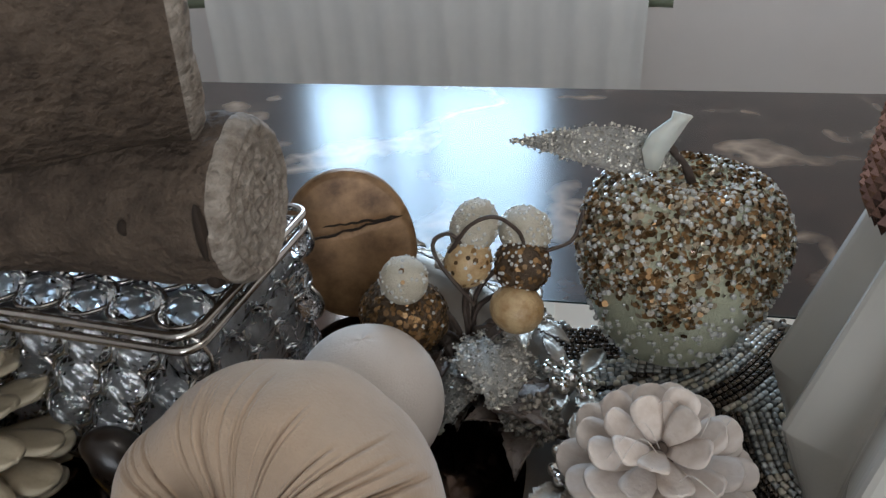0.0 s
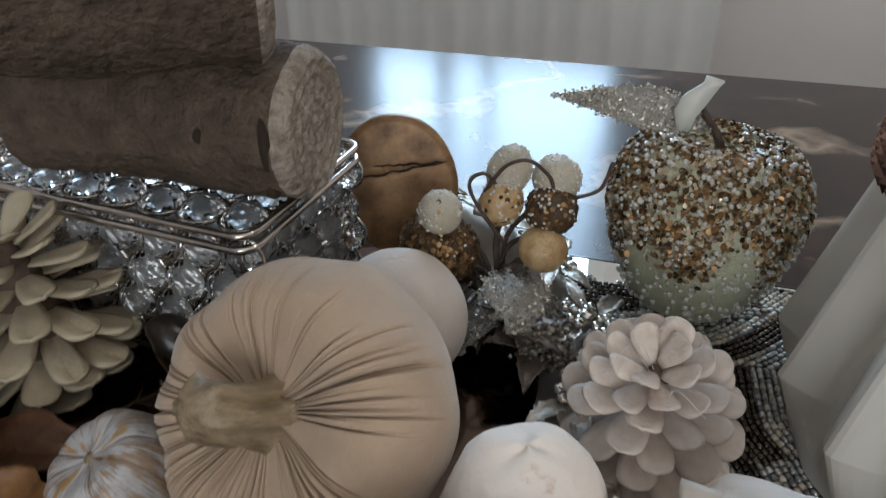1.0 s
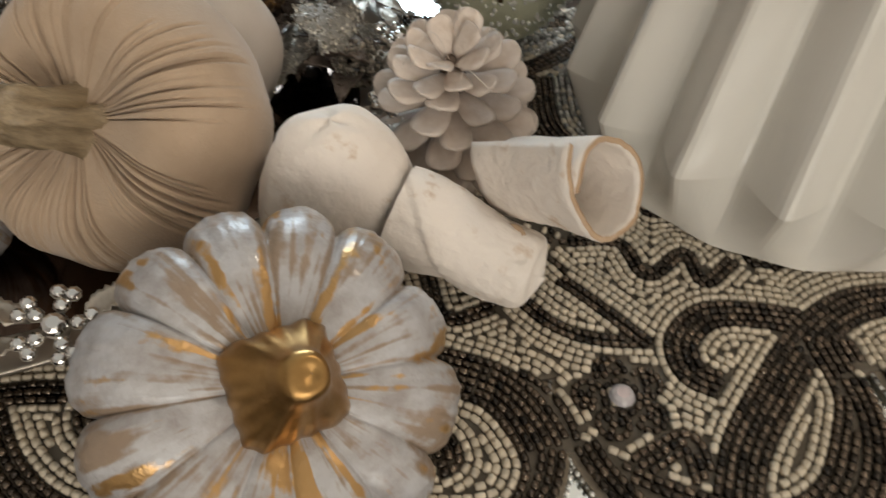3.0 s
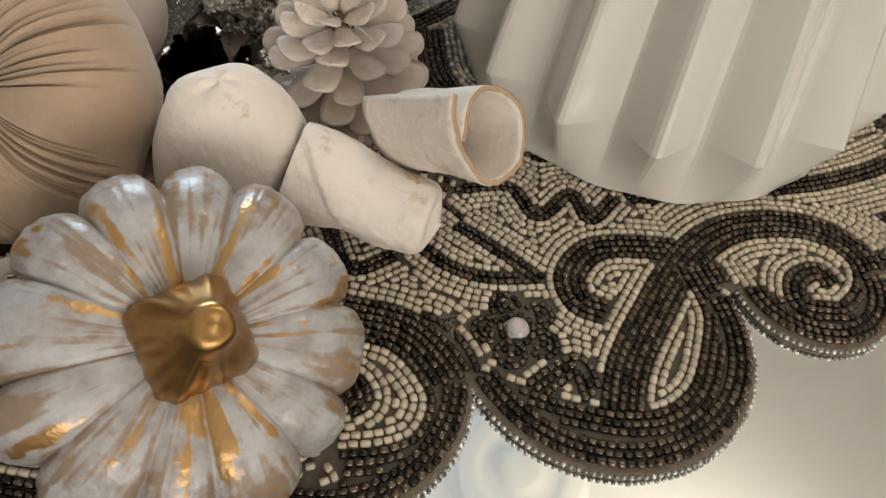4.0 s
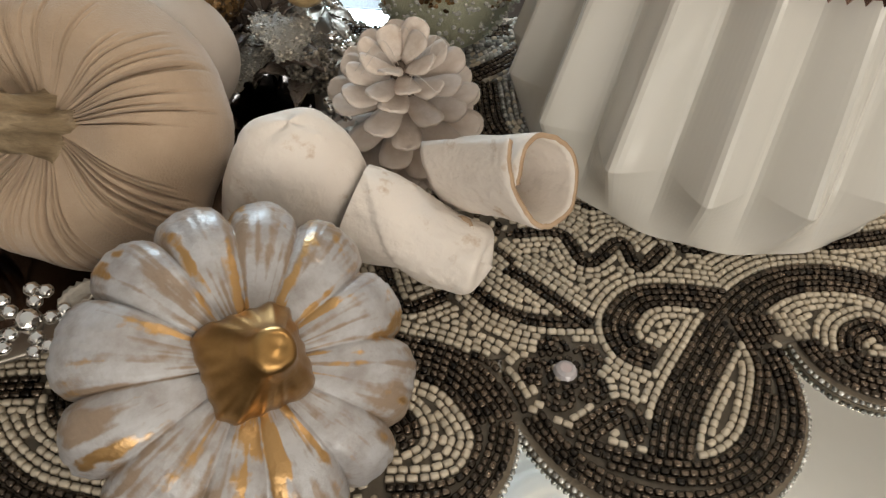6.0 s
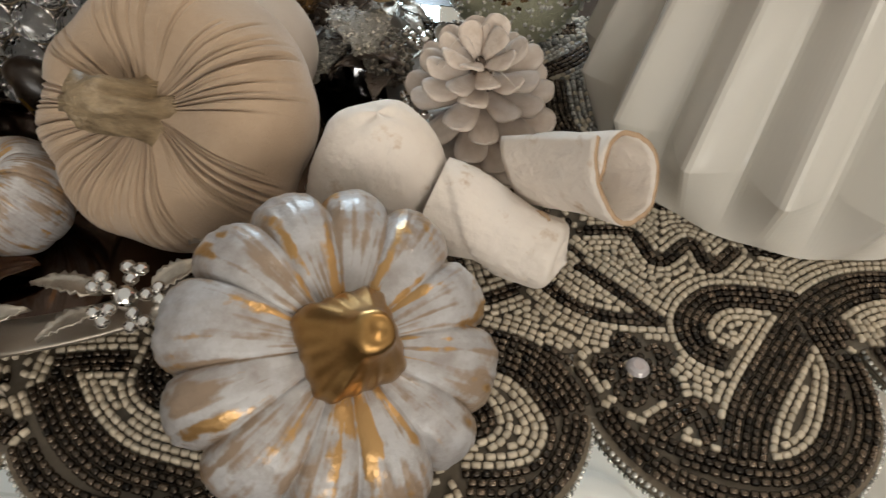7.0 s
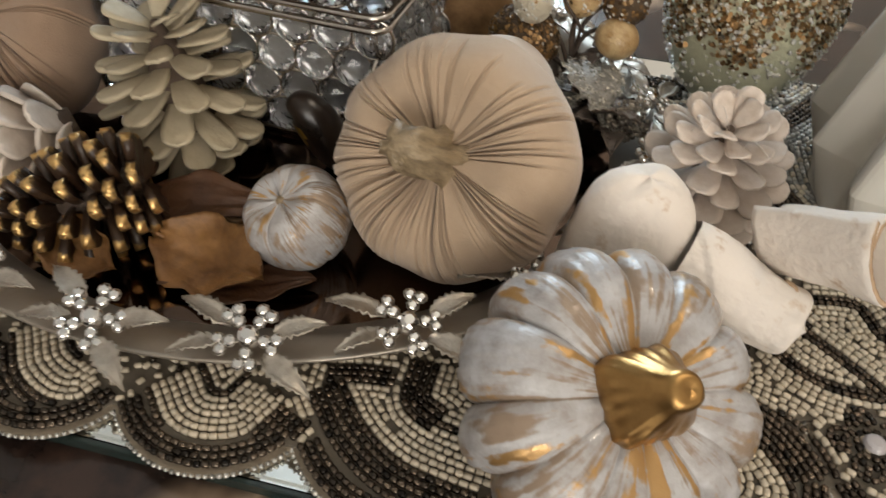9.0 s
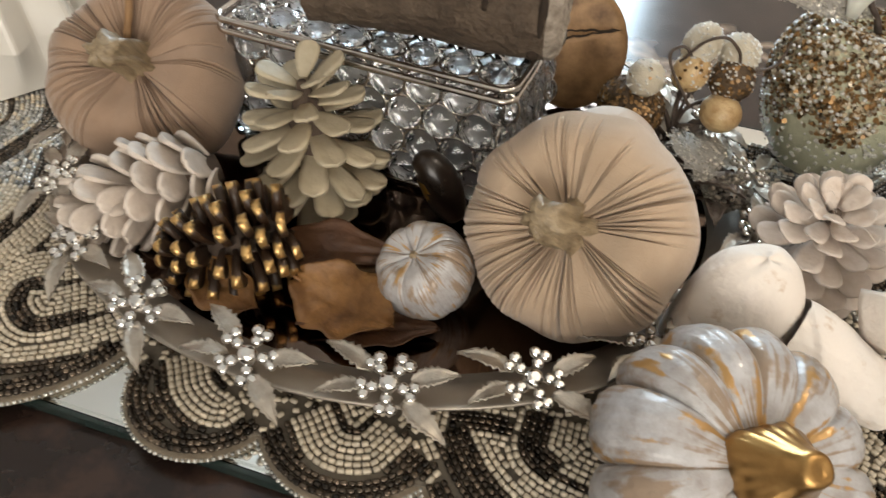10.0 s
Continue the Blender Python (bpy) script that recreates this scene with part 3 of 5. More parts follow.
def runner():
    res, x0, y0 = 0.0005, -0.40, 0.0
    nx, ny = 1400, 600
    gx, gy = np.meshgrid(x0 + res * np.arange(nx), y0 + res * np.arange(ny), indexing="ij")
    inside = mat_inside(gx, gy)
    taken = ~inside
    rnd = random.Random(4)
    beads = []   # x, y, angle, length, width, kind

    fu, fv = np.meshgrid(np.linspace(-.36, .36, 5), np.linspace(-.33, .33, 4), indexing="ij")
    fu, fv = fu.ravel(), fv.ravel()
    mu, mv = np.meshgrid(np.linspace(-.47, .47, 9), np.linspace(-.46, .46, 8), indexing="ij")
    mu, mv = mu.ravel(), mv.ravel()

    def put(x, y, a, length, width, kind, slack=1):
        c, s = math.cos(a), math.sin(a)
        px, py = x + c * fu * length - s * fv * width, y + s * fu * length + c * fv * width
        i, j = ((px - x0) / res).astype(int), ((py - y0) / res).astype(int)
        if i.min() < 0 or j.min() < 0 or i.max() >= nx or j.max() >= ny:
            return False
        if taken[i, j].sum() > slack:
            return False
        px, py = x + c * mu * length - s * mv * width, y + s * mu * length + c * mv * width
        taken[((px - x0) / res).astype(int).clip(0, nx - 1), ((py - y0) / res).astype(int).clip(0, ny - 1)] = True
        beads.append((x, y, a, length, width, kind))
        return True

    pitch = 0.00245

    def row(pts, off, kind, length):
        """Beads along a curve moved sideways."""
        q = []
        for i, p in enumerate(pts):
            d = pts[min(i + 1, len(pts) - 1)] - pts[max(i - 1, 0)]
            n = Vector((-d.y, d.x, 0)).normalized()
            q.append(p + n * off)
        carry = 0.0
        for a, b in zip(q, q[1:]):
            seg = (b - a).length
            if seg < 1e-7:
                continue
            ang = math.atan2(b.y - a.y, b.x - a.x)
            s = carry
            while s < seg:
                p = a + (b - a) * (s / seg)
                ln = length * rnd.uniform(0.88, 1.08)
                if put(p.x, p.y, ang + rnd.uniform(-.04, .04), ln, pitch * 0.95, kind):
                    s += ln * 1.05
                else:
                    s += 0.0005
            carry = s - seg
    curves = [(n, smooth_path([(x, y, 0) for x, y in c], 10)) for n, c in STROKES]
    # the small flower round its gem
    for k in range(11):
        a = 2 * math.pi * k / 11
        put(FLOWER[0] + 0.0049 * math.cos(a), FLOWER[1] + 0.0049 * math.sin(a), a + 1.57, 0.0023, 0.0021, 0, 2)
    for p in range(5):
        t = 2 * math.pi * p / 5 + 0.5
        cx, cy = FLOWER[0] + 0.0086 * math.cos(t), FLOWER[1] + 0.0086 * math.sin(t)
        for ring_r, count in ((0.0, 1), (0.0021, 6), (0.0041, 11)):
            for k in range(count):
                a = 2 * math.pi * k / count + t
                put(cx + ring_r * math.cos(a), cy + ring_r * math.sin(a), a + 1.57, 0.0021, 0.0020, 0, 3)
    # edging that follows the scallops
    for cx, cy, r in SCALLOPS:
        for k in range(3):
            rr = r - 0.0014 - pitch * k
            if rr > 0.004:
                circle = [Vector((cx + rr * math.cos(t), cy + rr * math.sin(t), 0)) for t in np.linspace(-math.pi, math.pi, 60)]
                edge_only = [p for p in circle if not mat_inside(np.array(p.x + (p.x - cx) / rr * (0.003 + pitch * k)), np.array(p.y + (p.y - cy) / rr * (0.003 + pitch * k)))]
                if len(edge_only) > 3:
                    runs, cur = [], [edge_only[0]]
                    for a, b in zip(edge_only, edge_only[1:]):
                        if (b - a).length > r * 0.3:
                            runs.append(cur)
                            cur = []
                        cur.append(b)
                    runs.append(cur)
                    for c in runs:
                        if len(c) > 2:
                            row(c, 0, 0, 0.0025)
    for n, c in curves:
        for k in range(n):
            row(c, (k - (n - 1) / 2) * pitch, 0, 0.0025)
    # pale rows that follow the scrolls on both sides
    for k in range(12):
        for n, c in curves:
            for s in (-1, 1):
                kind = 1 if k % 7 != 6 else 0
                row(c, s * (n / 2 + k + 0.5) * pitch, kind, 0.0028)
    # left-over gaps
    for step in range(22000):
        x, y = rnd.uniform(-0.38, 0.28), rnd.uniform(0.02, 0.276)
        far = y > 0.14
        put(x, y, rnd.choice((0.2, 1.1, 1.9, 2.7)) + rnd.uniform(-.2, .2), 0.0026, 0.0021, 0 if rnd.random() < (0.45 if far else 0.12) else 1, 2)

    rn = holder("table_runner", Matrix(), "cream and black beaded runner with scalloped edge on mirrored glass", "table runner")
    # cloth: a solid sheet cut to the outline, with the ground a little below the beads
    cs = 0.0025
    kx, ky = int(0.70 / cs), int(0.30 / cs)
    for name, z0, z1, mat, grow, label in (("backing", -0.0038, -0.0016, M_FELT, 0.0008, "taupe cloth backing with a rolled edge"), ("bead_ground", -0.0016, -0.0006, M_DARKCLOTH, -0.0012, "dark ground cloth between the beads")):
        bm = bmesh.new()
        grid = {}
        cells = []
        for i in range(kx):
            for j in range(ky):
                cx, cy = x0 + (i + .5) * cs, y0 + (j + .5) * cs
                if mat_inside(np.array(cx), np.array(cy)):
                    cells.append((i, j))
        cellset = set(cells)

        def snap(i, j):
            """A corner of the cell grid, drawn onto the true outline where it lies on the edge."""
            x, y = x0 + i * cs, y0 + j * cs
            near = [(i + a, j + b) in cellset for a in (-1, 0) for b in (-1, 0)]
            if not all(near):
                best, arg = 1e9, None
                for sx, sy, sr in SCALLOPS + [(-0.34 + 0.046 * k, 0.254, 0.021) for k in range(13)]:
                    d = math.hypot(x - sx, y - sy)
                    if abs(d - sr) < best and d > 1e-6:
                        best, arg = abs(d - sr), (sx + (x - sx) / d * (sr + grow), sy + (y - sy) / d * (sr + grow))
                if best < 0.0035:
                    return arg
            return x, y
        for i, j in cells:
            q = []
            for a, b in ((0, 0), (1, 0), (1, 1), (0, 1)):
                key = (i + a, j + b)
                if key not in grid:
                    x, y = snap(*key)
                    grid[key] = bm.verts.new((x, y, z1))
                q.append(grid[key])
            bm.faces.new(q)
        ext = bmesh.ops.extrude_face_region(bm, geom=bm.faces[:])
        bmesh.ops.translate(bm, vec=(0, 0, z0 - z1), verts=[g for g in ext["geom"] if isinstance(g, bmesh.types.BMVert)])
        bmesh.ops.recalc_face_normals(bm, faces=bm.faces[:])
        part(name, bm, mat, rn, label, smooth=False)

    # beads: little eight-sided barrels
    prof = [(math.cos(math.radians(45 * k)) * 0.5, math.sin(math.radians(45 * k)) * 0.5) for k in range(8)]

    def rods(items):
        verts, faces = [], []
        for x, y, a, ln, wd, kind in items:
            c, s = math.cos(a), math.sin(a)
            o = len(verts)
            h = wd * 0.92
            zc = 0.0 + rnd.uniform(-.00015, .0002)
            tip = rnd.uniform(-.06, .06)
            for e, g in ((-0.46, 0.74), (-0.30, 1.0), (0.30, 1.0), (0.46, 0.74)):
                for py, pz in prof:
                    lx, ly = e * ln, py * wd * 0.95 * g
                    verts.append((x + c * lx - s * ly, y + s * lx + c * ly, zc + pz * h * g + e * ln * tip))
            for q in (0, 8, 16):
                for k in range(8):
                    faces.append((o + q + k, o + q + (k + 1) % 8, o + q + 8 + (k + 1) % 8, o + q + 8 + k))
            faces.append(tuple(o + k for k in range(8))[::-1])
            faces.append(tuple(o + 24 + k for k in range(8)))
        return verts, faces
    singles, dark, cream, silver = [], [], [], []
    for b in beads:
        if b[5] == 1 and 0.076 < b[0] < 0.135 and 0.045 < b[1] < 0.125 and len(singles) < 280:
            singles.append(b)
        elif b[5] == 0:
            dark.append(b)
        elif b[1] > 0.15 and rnd.random() < 0.8:
            silver.append(b)
        else:
            cream.append(b)
    for name, items, mat, lab in (("dark_beadwork", dark, M_BEAD_DARK, "rows of shiny black brown glass beads"), ("cream_beadwork", cream, M_BEAD_CREAM, "rows of cream glass beads"), ("silver_beadwork", silver, M_BEAD_SILVER, "silver lined glass beads")):
        v, f = rods(items)
        ob = raw(name, v, f, mat, rn, lab)
        ob["kind"] = "stuff"
    v, f = rods([(0, 0, 0, 0.003, 0.0023, 1)])
    me = raw("bead", v, f, M_BEAD_PART, rn)
    x, y, a, ln, wd, kind = singles[0]
    me.matrix_basis = pose(x, y, 0, 0, 0, math.degrees(a))
    for x, y, a, ln, wd, kind in singles[1:]:
        share("bead", me.data, pose(x, y, rnd.uniform(-.0001, .0002), 0, 0, math.degrees(a)) @ Matrix.Diagonal((ln / 0.003, wd / 0.0023, 1, 1)), rn)
    # edging of tiny glass seeds round the rim
    verts, faces = [], []
    seed = bmesh.new()
    bmesh.ops.create_icosphere(seed, subdivisions=1, radius=1)
    ico_v = [tuple(q.co) for q in seed.verts]
    seed.verts.index_update()
    ico_f = [tuple(q.index for q in fa.verts) for fa in seed.faces]
    seed.free()
    for cx, cy, r in SCALLOPS:
        count = int(2 * math.pi * r / 0.0019)
        for k in range(count):
            a = 2 * math.pi * k / count
            x, y = cx + (r + .0012) * math.cos(a), cy + (r + .0012) * math.sin(a)
            if not mat_inside(np.array(x), np.array(y)):
                o = len(verts)
                s = rnd.uniform(.0007, .0010)
                verts += [(x + s * p, y + s * q, -0.0022 + s * w) for p, q, w in ico_v]
                faces += [tuple(o + i for i in t) for t in ico_f]
    ob = raw("edge_beadwork", verts, faces, M_BEAD_SILVER, rn, "tiny silvery seed beads along the rim")
    ob["kind"] = "stuff"
    # gems sewn into the flowers
    for gx_, gy_ in (FLOWER, (0.118, 0.205), (0.228, 0.175)):
        v, f = stone_mesh(0.0036, 12)
        g = raw("gem", v, f, M_GEM, rn, "pale lilac faceted sewn-on gem", smooth=False)
        g.location = (gx_, gy_, 0.0008)


def stone_mesh(r, sides=10):
    """A brilliant with a flat table, its girdle at z 0."""
    verts, faces = [], []
    for rr, z, off in ((r, 0, 0), (r * .82, r * .36, .5), (r * .5, r * .55, 0)):
        for k in range(sides):
            a = 2 * math.pi * (k + off) / sides
            verts.append((rr * math.cos(a), rr * math.sin(a), z))
    verts.append((0, 0, -r * 0.75))
    for ring in range(2):
        for k in range(sides):
            a, b = ring * sides + k, ring * sides + (k + 1) % sides
            c, d = a + sides, b + sides
            if ring == 0:
                faces += [(a, b, c), (b, d, c)]
            else:
                faces += [(a, b, d), (a, d, c)]
    faces.append(tuple(2 * sides + k for k in range(sides)))
    for k in range(sides):
        faces.append(((k + 1) % sides, k, 3 * sides))
    return verts, faces


runner()


# ---- tray ----
TRAY = (-0.113, 0.191)
TRAY_A, TRAY_B = 0.150, 0.127      # half axes of the line of flowers
TRAY_FLOOR = 0.0068


def leaf_mesh(length, width, lift=0.0, curl=0.2, thick=0.0005, teeth=0.0, n=10, seed=0):
    """A pointed leaf along x with a folded midrib and a real thickness."""
    rnd = random.Random(seed)
    top, verts, faces = [], [], []
    cols = 7
    wob = [rnd.uniform(-1, 1) for _ in range(n + 1)]
    for j in range(n + 1):
        t = j / n
        w = width * 0.5 * (max(0, math.sin(math.pi * min(1, t * 0.98 + 0.02) ** 0.72)) ** 1.05) + 0.0001
        w *= 1 + teeth * (1 if j % 2 else -1)
        for i in range(cols):
            s = i / (cols - 1) * 2 - 1
            z = lift * math.sin(t * math.pi) + curl * width * abs(s) ** 1.3 * 0.5 + curl * width * 0.12 * wob[j] * s
            rib = 0.10 * width * math.exp(-(s * 5) ** 2) + 0.06 * width * math.sin((t * 6 - abs(s) * 1.2) * 6.28) * abs(s)
            verts.append((t * length, s * w, z + rib))
    m = len(verts)
    verts += [(x, y, z - thick) for x, y, z in verts]
    for j in range(n):
        for i in range(cols - 1):
            a = j * cols + i
            faces.append((a, a + cols, a + cols + 1, a + 1)[::-1])
            faces.append((m + a, m + a + cols, m + a + cols + 1, m + a + 1))
    edge = [i for i in range(cols)] + [j * cols + cols - 1 for j in range(1, n + 1)] + [n * cols + i for i in range(cols - 2, -1, -1)] + [j * cols for j in range(n - 1, 0, -1)]
    for a, b in zip(edge, edge[1:] + edge[:1]):
        faces.append((a, b, b + m, a + m)[::-1])
    return verts, faces


def tray():
    tr = holder("oval_tray", pose(TRAY[0], TRAY[1], 0.0012), "oval silver tray with rhinestone flowers along its rim", "tray")

    def ring(u, v):
        pts = [(-0.0185, 0.0046), (-0.0165, 0.0056), (-0.0130, 0.0085), (-0.0060, 0.0140), (0.0035, 0.0168), (0.0050, 0.0166), (0.0045, 0.0150), (-0.0070, 0.0115), (-0.0165, 0.001), (-0.0405, 0.0)]
        k = min(int(v * 9), 8)
        f = v * 9 - k
        r, z = pts[k][0] * (1 - f) + pts[k + 1][0] * f, pts[k][1] * (1 - f) + pts[k + 1][1] * f
        return ((TRAY_A + r) * math.cos(2 * math.pi * u), (TRAY_B + r) * math.sin(2 * math.pi * u), z)
    v, f = surface(ring, 160, 18, flip=True)
    raw("rim", v, f, M_RIM, tr, "dull pewter sloping rim")
    bm = bmesh.new()
    bmesh.ops.create_cone(bm, segments=120, radius1=1, radius2=1, depth=0.004, cap_ends=True, matrix=Matrix.Translation((0, 0, 0.0035)) @ Matrix.Diagonal((TRAY_A - .0158, TRAY_B - .0158, 1, 1)))
    part("mirror_plate", bm, M_TRAYGLASS, tr, "smoky mirrored plate", smooth=False)
    # flowers: a cup with sixteen stones, and leaves on both sides
    sv, sf = stone_mesh(0.0019, 8)
    cv, cf = stone_mesh(0.0032, 10)
    small = big = None
    leaf_a, leaf_b = leaf_mesh(0.0190, 0.0072, 0.002, 0.45, 0.0006, 0.13, n=16, seed=2), leaf_mesh(0.0160, 0.0064, 0.0015, 0.4, 0.0006, 0.13, n=16, seed=5)
    lam = lbm = cupm = None
    for k in range(20):
        phi = radians(-82.3 + 18 * k)
        px, py = TRAY_A * math.cos(phi), TRAY_B * math.sin(phi)
        a = math.atan2(math.sin(phi) / TRAY_B, math.cos(phi) / TRAY_A)
        base = Matrix.Translation((px, py, 0.0230)) @ pose(0, 0, 0, 0, 0, math.degrees(a) - 90) @ pose(0, 0, 0, -22, 0, 9 * (k % 4))
        if cupm is None:
            bm = bmesh.new()
            bmesh.ops.create_cone(bm, segments=12, radius1=0.0022, radius2=0.0034, depth=0.0055, cap_ends=True, matrix=Matrix.Translation((0, 0, -0.0032)))
            for p in range(5):
                t = 2 * math.pi * p / 5 + .3
                for rr, dt in ((0.0052, 0), (0.0086, -.20), (0.0086, .20)):
                    bmesh.ops.create_cone(bm, segments=8, radius1=0.0014, radius2=0.0021, depth=0.0016, cap_ends=True, matrix=Matrix.Translation((rr * math.cos(t + dt), rr * math.sin(t + dt), -0.0007)))
                box(bm, 0.009, 0.0016, 0.0009, Matrix.Rotation(t, 4, 'Z') @ Matrix.Translation((0.0045, 0, -0.001)))
            cup = part("flower", bm, M_SILVER, tr, "silver flower set with clear rhinestones")
            cupm = cup.data
            cup.matrix_basis = base
        else:
            cup = share("flower", cupm, base, tr, "silver flower set with clear rhinestones")
        for p in range(5):
            t = 2 * math.pi * p / 5 + .3
            for rr, dt in ((0.0052, 0), (0.0086, -.20), (0.0086, .20)):
                m = pose(rr * math.cos(t + dt), rr * math.sin(t + dt), 0.0003)
                if small is None:
                    o = raw("rhinestone", sv, sf, M_STONE, cup, smooth=False)
                    o.matrix_basis, small = m, o.data
                else:
                    share("rhinestone", small, m, cup)
        if big is None:
            o = raw("rhinestone", cv, cf, M_STONE, cup, smooth=False)
            o.location, big = (0, 0, 0.0006), o.data
        else:
            share("rhinestone", big, pose(0, 0, 0.0006), cup)
        for mesh_pair, dip, turn, out in ((leaf_a, -3, 150, -0.002), (leaf_b, 2, 194, -0.004), (leaf_a, 12, -40, -0.004), (leaf_b, -3, 12, 0.0)):
            m = Matrix.Translation((px, py, 0.0215)) @ pose(0, 0, 0, 0, 0, math.degrees(a) + 90) @ pose(0, 0, 0, 8, 0, turn) @ pose(0, 0, 0, 0, dip, 0) @ Matrix.Translation((0.0072, out * 0.3, 0))
            if mesh_pair is leaf_a:
                if lam is None:
                    o = raw("leaf", *leaf_a, M_SILVER, tr)
                    o.matrix_basis, lam = m, o.data
                else:
                    share("leaf", lam, m, tr)
            else:
                if lbm is None:
                    o = raw("leaf", *leaf_b, M_SILVER, tr)
                    o.matrix_basis, lbm = m, o.data
                else:
                    share("leaf", lbm, m, tr)


tray()


# ---- pumpkins and gourds ----
def velvet_pumpkin(at, axis, r, h, mat, label, seed, spin=0, group="velvet pumpkins"):
    rnd = random.Random(seed)
    th = holder("velvet_pumpkin", aim(at, axis, spin), label, "pumpkin", group)
    knots = [rnd.random() for _ in range(30)]
    creases = [((rnd.choice(knots) + rnd.gauss(0, 0.017)) % 1, rnd.uniform(0.25, 1.0) ** 1.3, rnd.uniform(0.0014, 0.0026), rnd.uniform(0.20, 0.52)) for _ in range(150)]
    lobes = [(k / 9 + rnd.uniform(-.02, .02), rnd.uniform(.35, 1.0)) for k in range(9)]

    def f(u, v):
        t = math.pi * v
        prof_r = (math.sin(t) ** 0.72) * r
        prof_z = math.cos(t) * h * 0.5
        dent = math.exp(-((v) / 0.13) ** 2) * 0.18 * h + math.exp(-((1 - v) / 0.16) ** 2) * 0.18 * h * -1
        g = 0.0
        for c, depth, width, reach in creases:
            d = abs((u - c + 0.5) % 1 - 0.5)
            w = width * (0.55 + 0.9 * v)
            if d > 4 * w:
                continue
            fade = max(0, 1 - v / reach) * min(1, v / 0.05) * 1.25
            fade2 = max(0, 1 - (1 - v) / 0.4) * 0.6
            # a sharp fold with puffed cloth beside it
            g += depth * (1.15 * math.exp(-d / w * 1.2) - 0.18 * math.exp(-((d / w - 2.2) / 0.9) ** 2)) * (fade + fade2) * 0.108
        for c, depth in lobes:
            d = abs((u - c + 0.5) % 1 - 0.5)
            g += depth * math.exp(-(d / 0.03) ** 2) * math.sin(t) ** 0.5 * 0.05
        n = noise.noise(Vector((math.cos(2 * math.pi * u) * 1.7, math.sin(2 * math.pi * u) * 1.7, v * 3 + seed))) * 0.05
        k = prof_r * (1 - min(g, .3) + n * math.sin(t))
        return (k * math.cos(2 * math.pi * u), k * math.sin(2 * math.pi * u), prof_z - dent - 0.70 * max(-.02, min(g, .20)) * h * math.cos(t))
    v, fa = surface(f, 760, 84, flip=True)
    raw("body", v, fa, mat, th)
    # dried stem, bent and fluted
    z0 = h * 0.5 - 0.19 * h
    path = smooth_path([(0, 0, z0 - 0.002), (0, 0, z0 + .007), (-0.002, 0.001, z0 + .015), (-0.006, 0.002, z0 + .022)], 6)
    verts, faces = [], []
    sides = 30
    for i, p in enumerate(path):
        t = i / (len(path) - 1)
        rad = r * (0.168 - 0.038 * t + 0.06 * math.exp(-(t / .12) ** 2) - (0.06 * max(0, t - .9) * 10))
        for k in range(sides):
            a = 2 * math.pi * k / sides
            rr = rad * (1 + 0.24 * math.cos(5 * a + 3.5 * t) + 0.15 * math.cos(11 * a + seed + 4 * t)) * (1 + 0.10 * math.exp(-((t - 0.85) / 0.12) ** 2))
            verts.append((p.x + rr * math.cos(a), p.y + rr * math.sin(a), p.z + 0.15 * rr * math.cos(a)))
    for i in range(len(path) - 1):
        for k in range(sides):
            a, b = i * sides + k, i * sides + (k + 1) % sides
            faces.append((a, b, b + sides, a + sides))
    faces.append(tuple((len(path) - 1) * sides + k for k in range(sides)))
    raw("stem", verts, faces, M_DRYSTEM, th, "dried fluted pumpkin stem")
    return th


velvet_pumpkin((-0.0400, 0.1305, 0.0430), (-0.23, -0.71, 0.62), 0.0411, 0.062, M_VELVET, "plump beige velvet pumpkin with gathered pleats and dried stem", 3, 20)
lp = velvet_pumpkin((-0.232, 0.190, 0.0400), (0.10, -0.62, 0.78), 0.0425, 0.058, M_VELVET_PINK, "smaller beige velvet pumpkin with raffia tied to its stem", 8, 60)
v_, f_ = tube_mesh([p for p in smooth_path([(0.006, 0.004, 0.024), (0.02, 0.012, 0.026), (0.035, 0.022, 0.024), (0.047, 0.028, 0.021), (0.052, 0.030, 0.012)], 5)], [0.0016] * 21, 6, wobble=.25, seed=4)
raw("raffia", v_, f_, M_RAFFIA, lp, "strand of orange raffia")


def cream_pumpkin():
    th = holder("cream_ball", pose(-0.0285, 0.190, 0.0305), "smooth matt cream ball ornament behind a velvet pumpkin", "ornament")

    def f(u, v):
        t = math.pi * v
        n = 1 + 0.02 * noise.noise(Vector((math.cos(2 * math.pi * u), math.sin(2 * math.pi * u), v * 2)))
        return (0.0235 * n * math.sin(t) * math.cos(2 * math.pi * u), 0.0235 * n * math.sin(t) * math.sin(2 * math.pi * u), 0.0235 * n * math.cos(t))
    v, fa = surface(f, 64, 36, flip=True)
    raw("body", v, fa, M_CREAM, th)
    v, fa = tube_mesh([(0.0, 0.02, 0.0115), (0.001, 0.0225, 0.013)], [0.0022, 0.0016], 10)
    raw("knot", v, fa, M_CREAM, th)


cream_pumpkin()


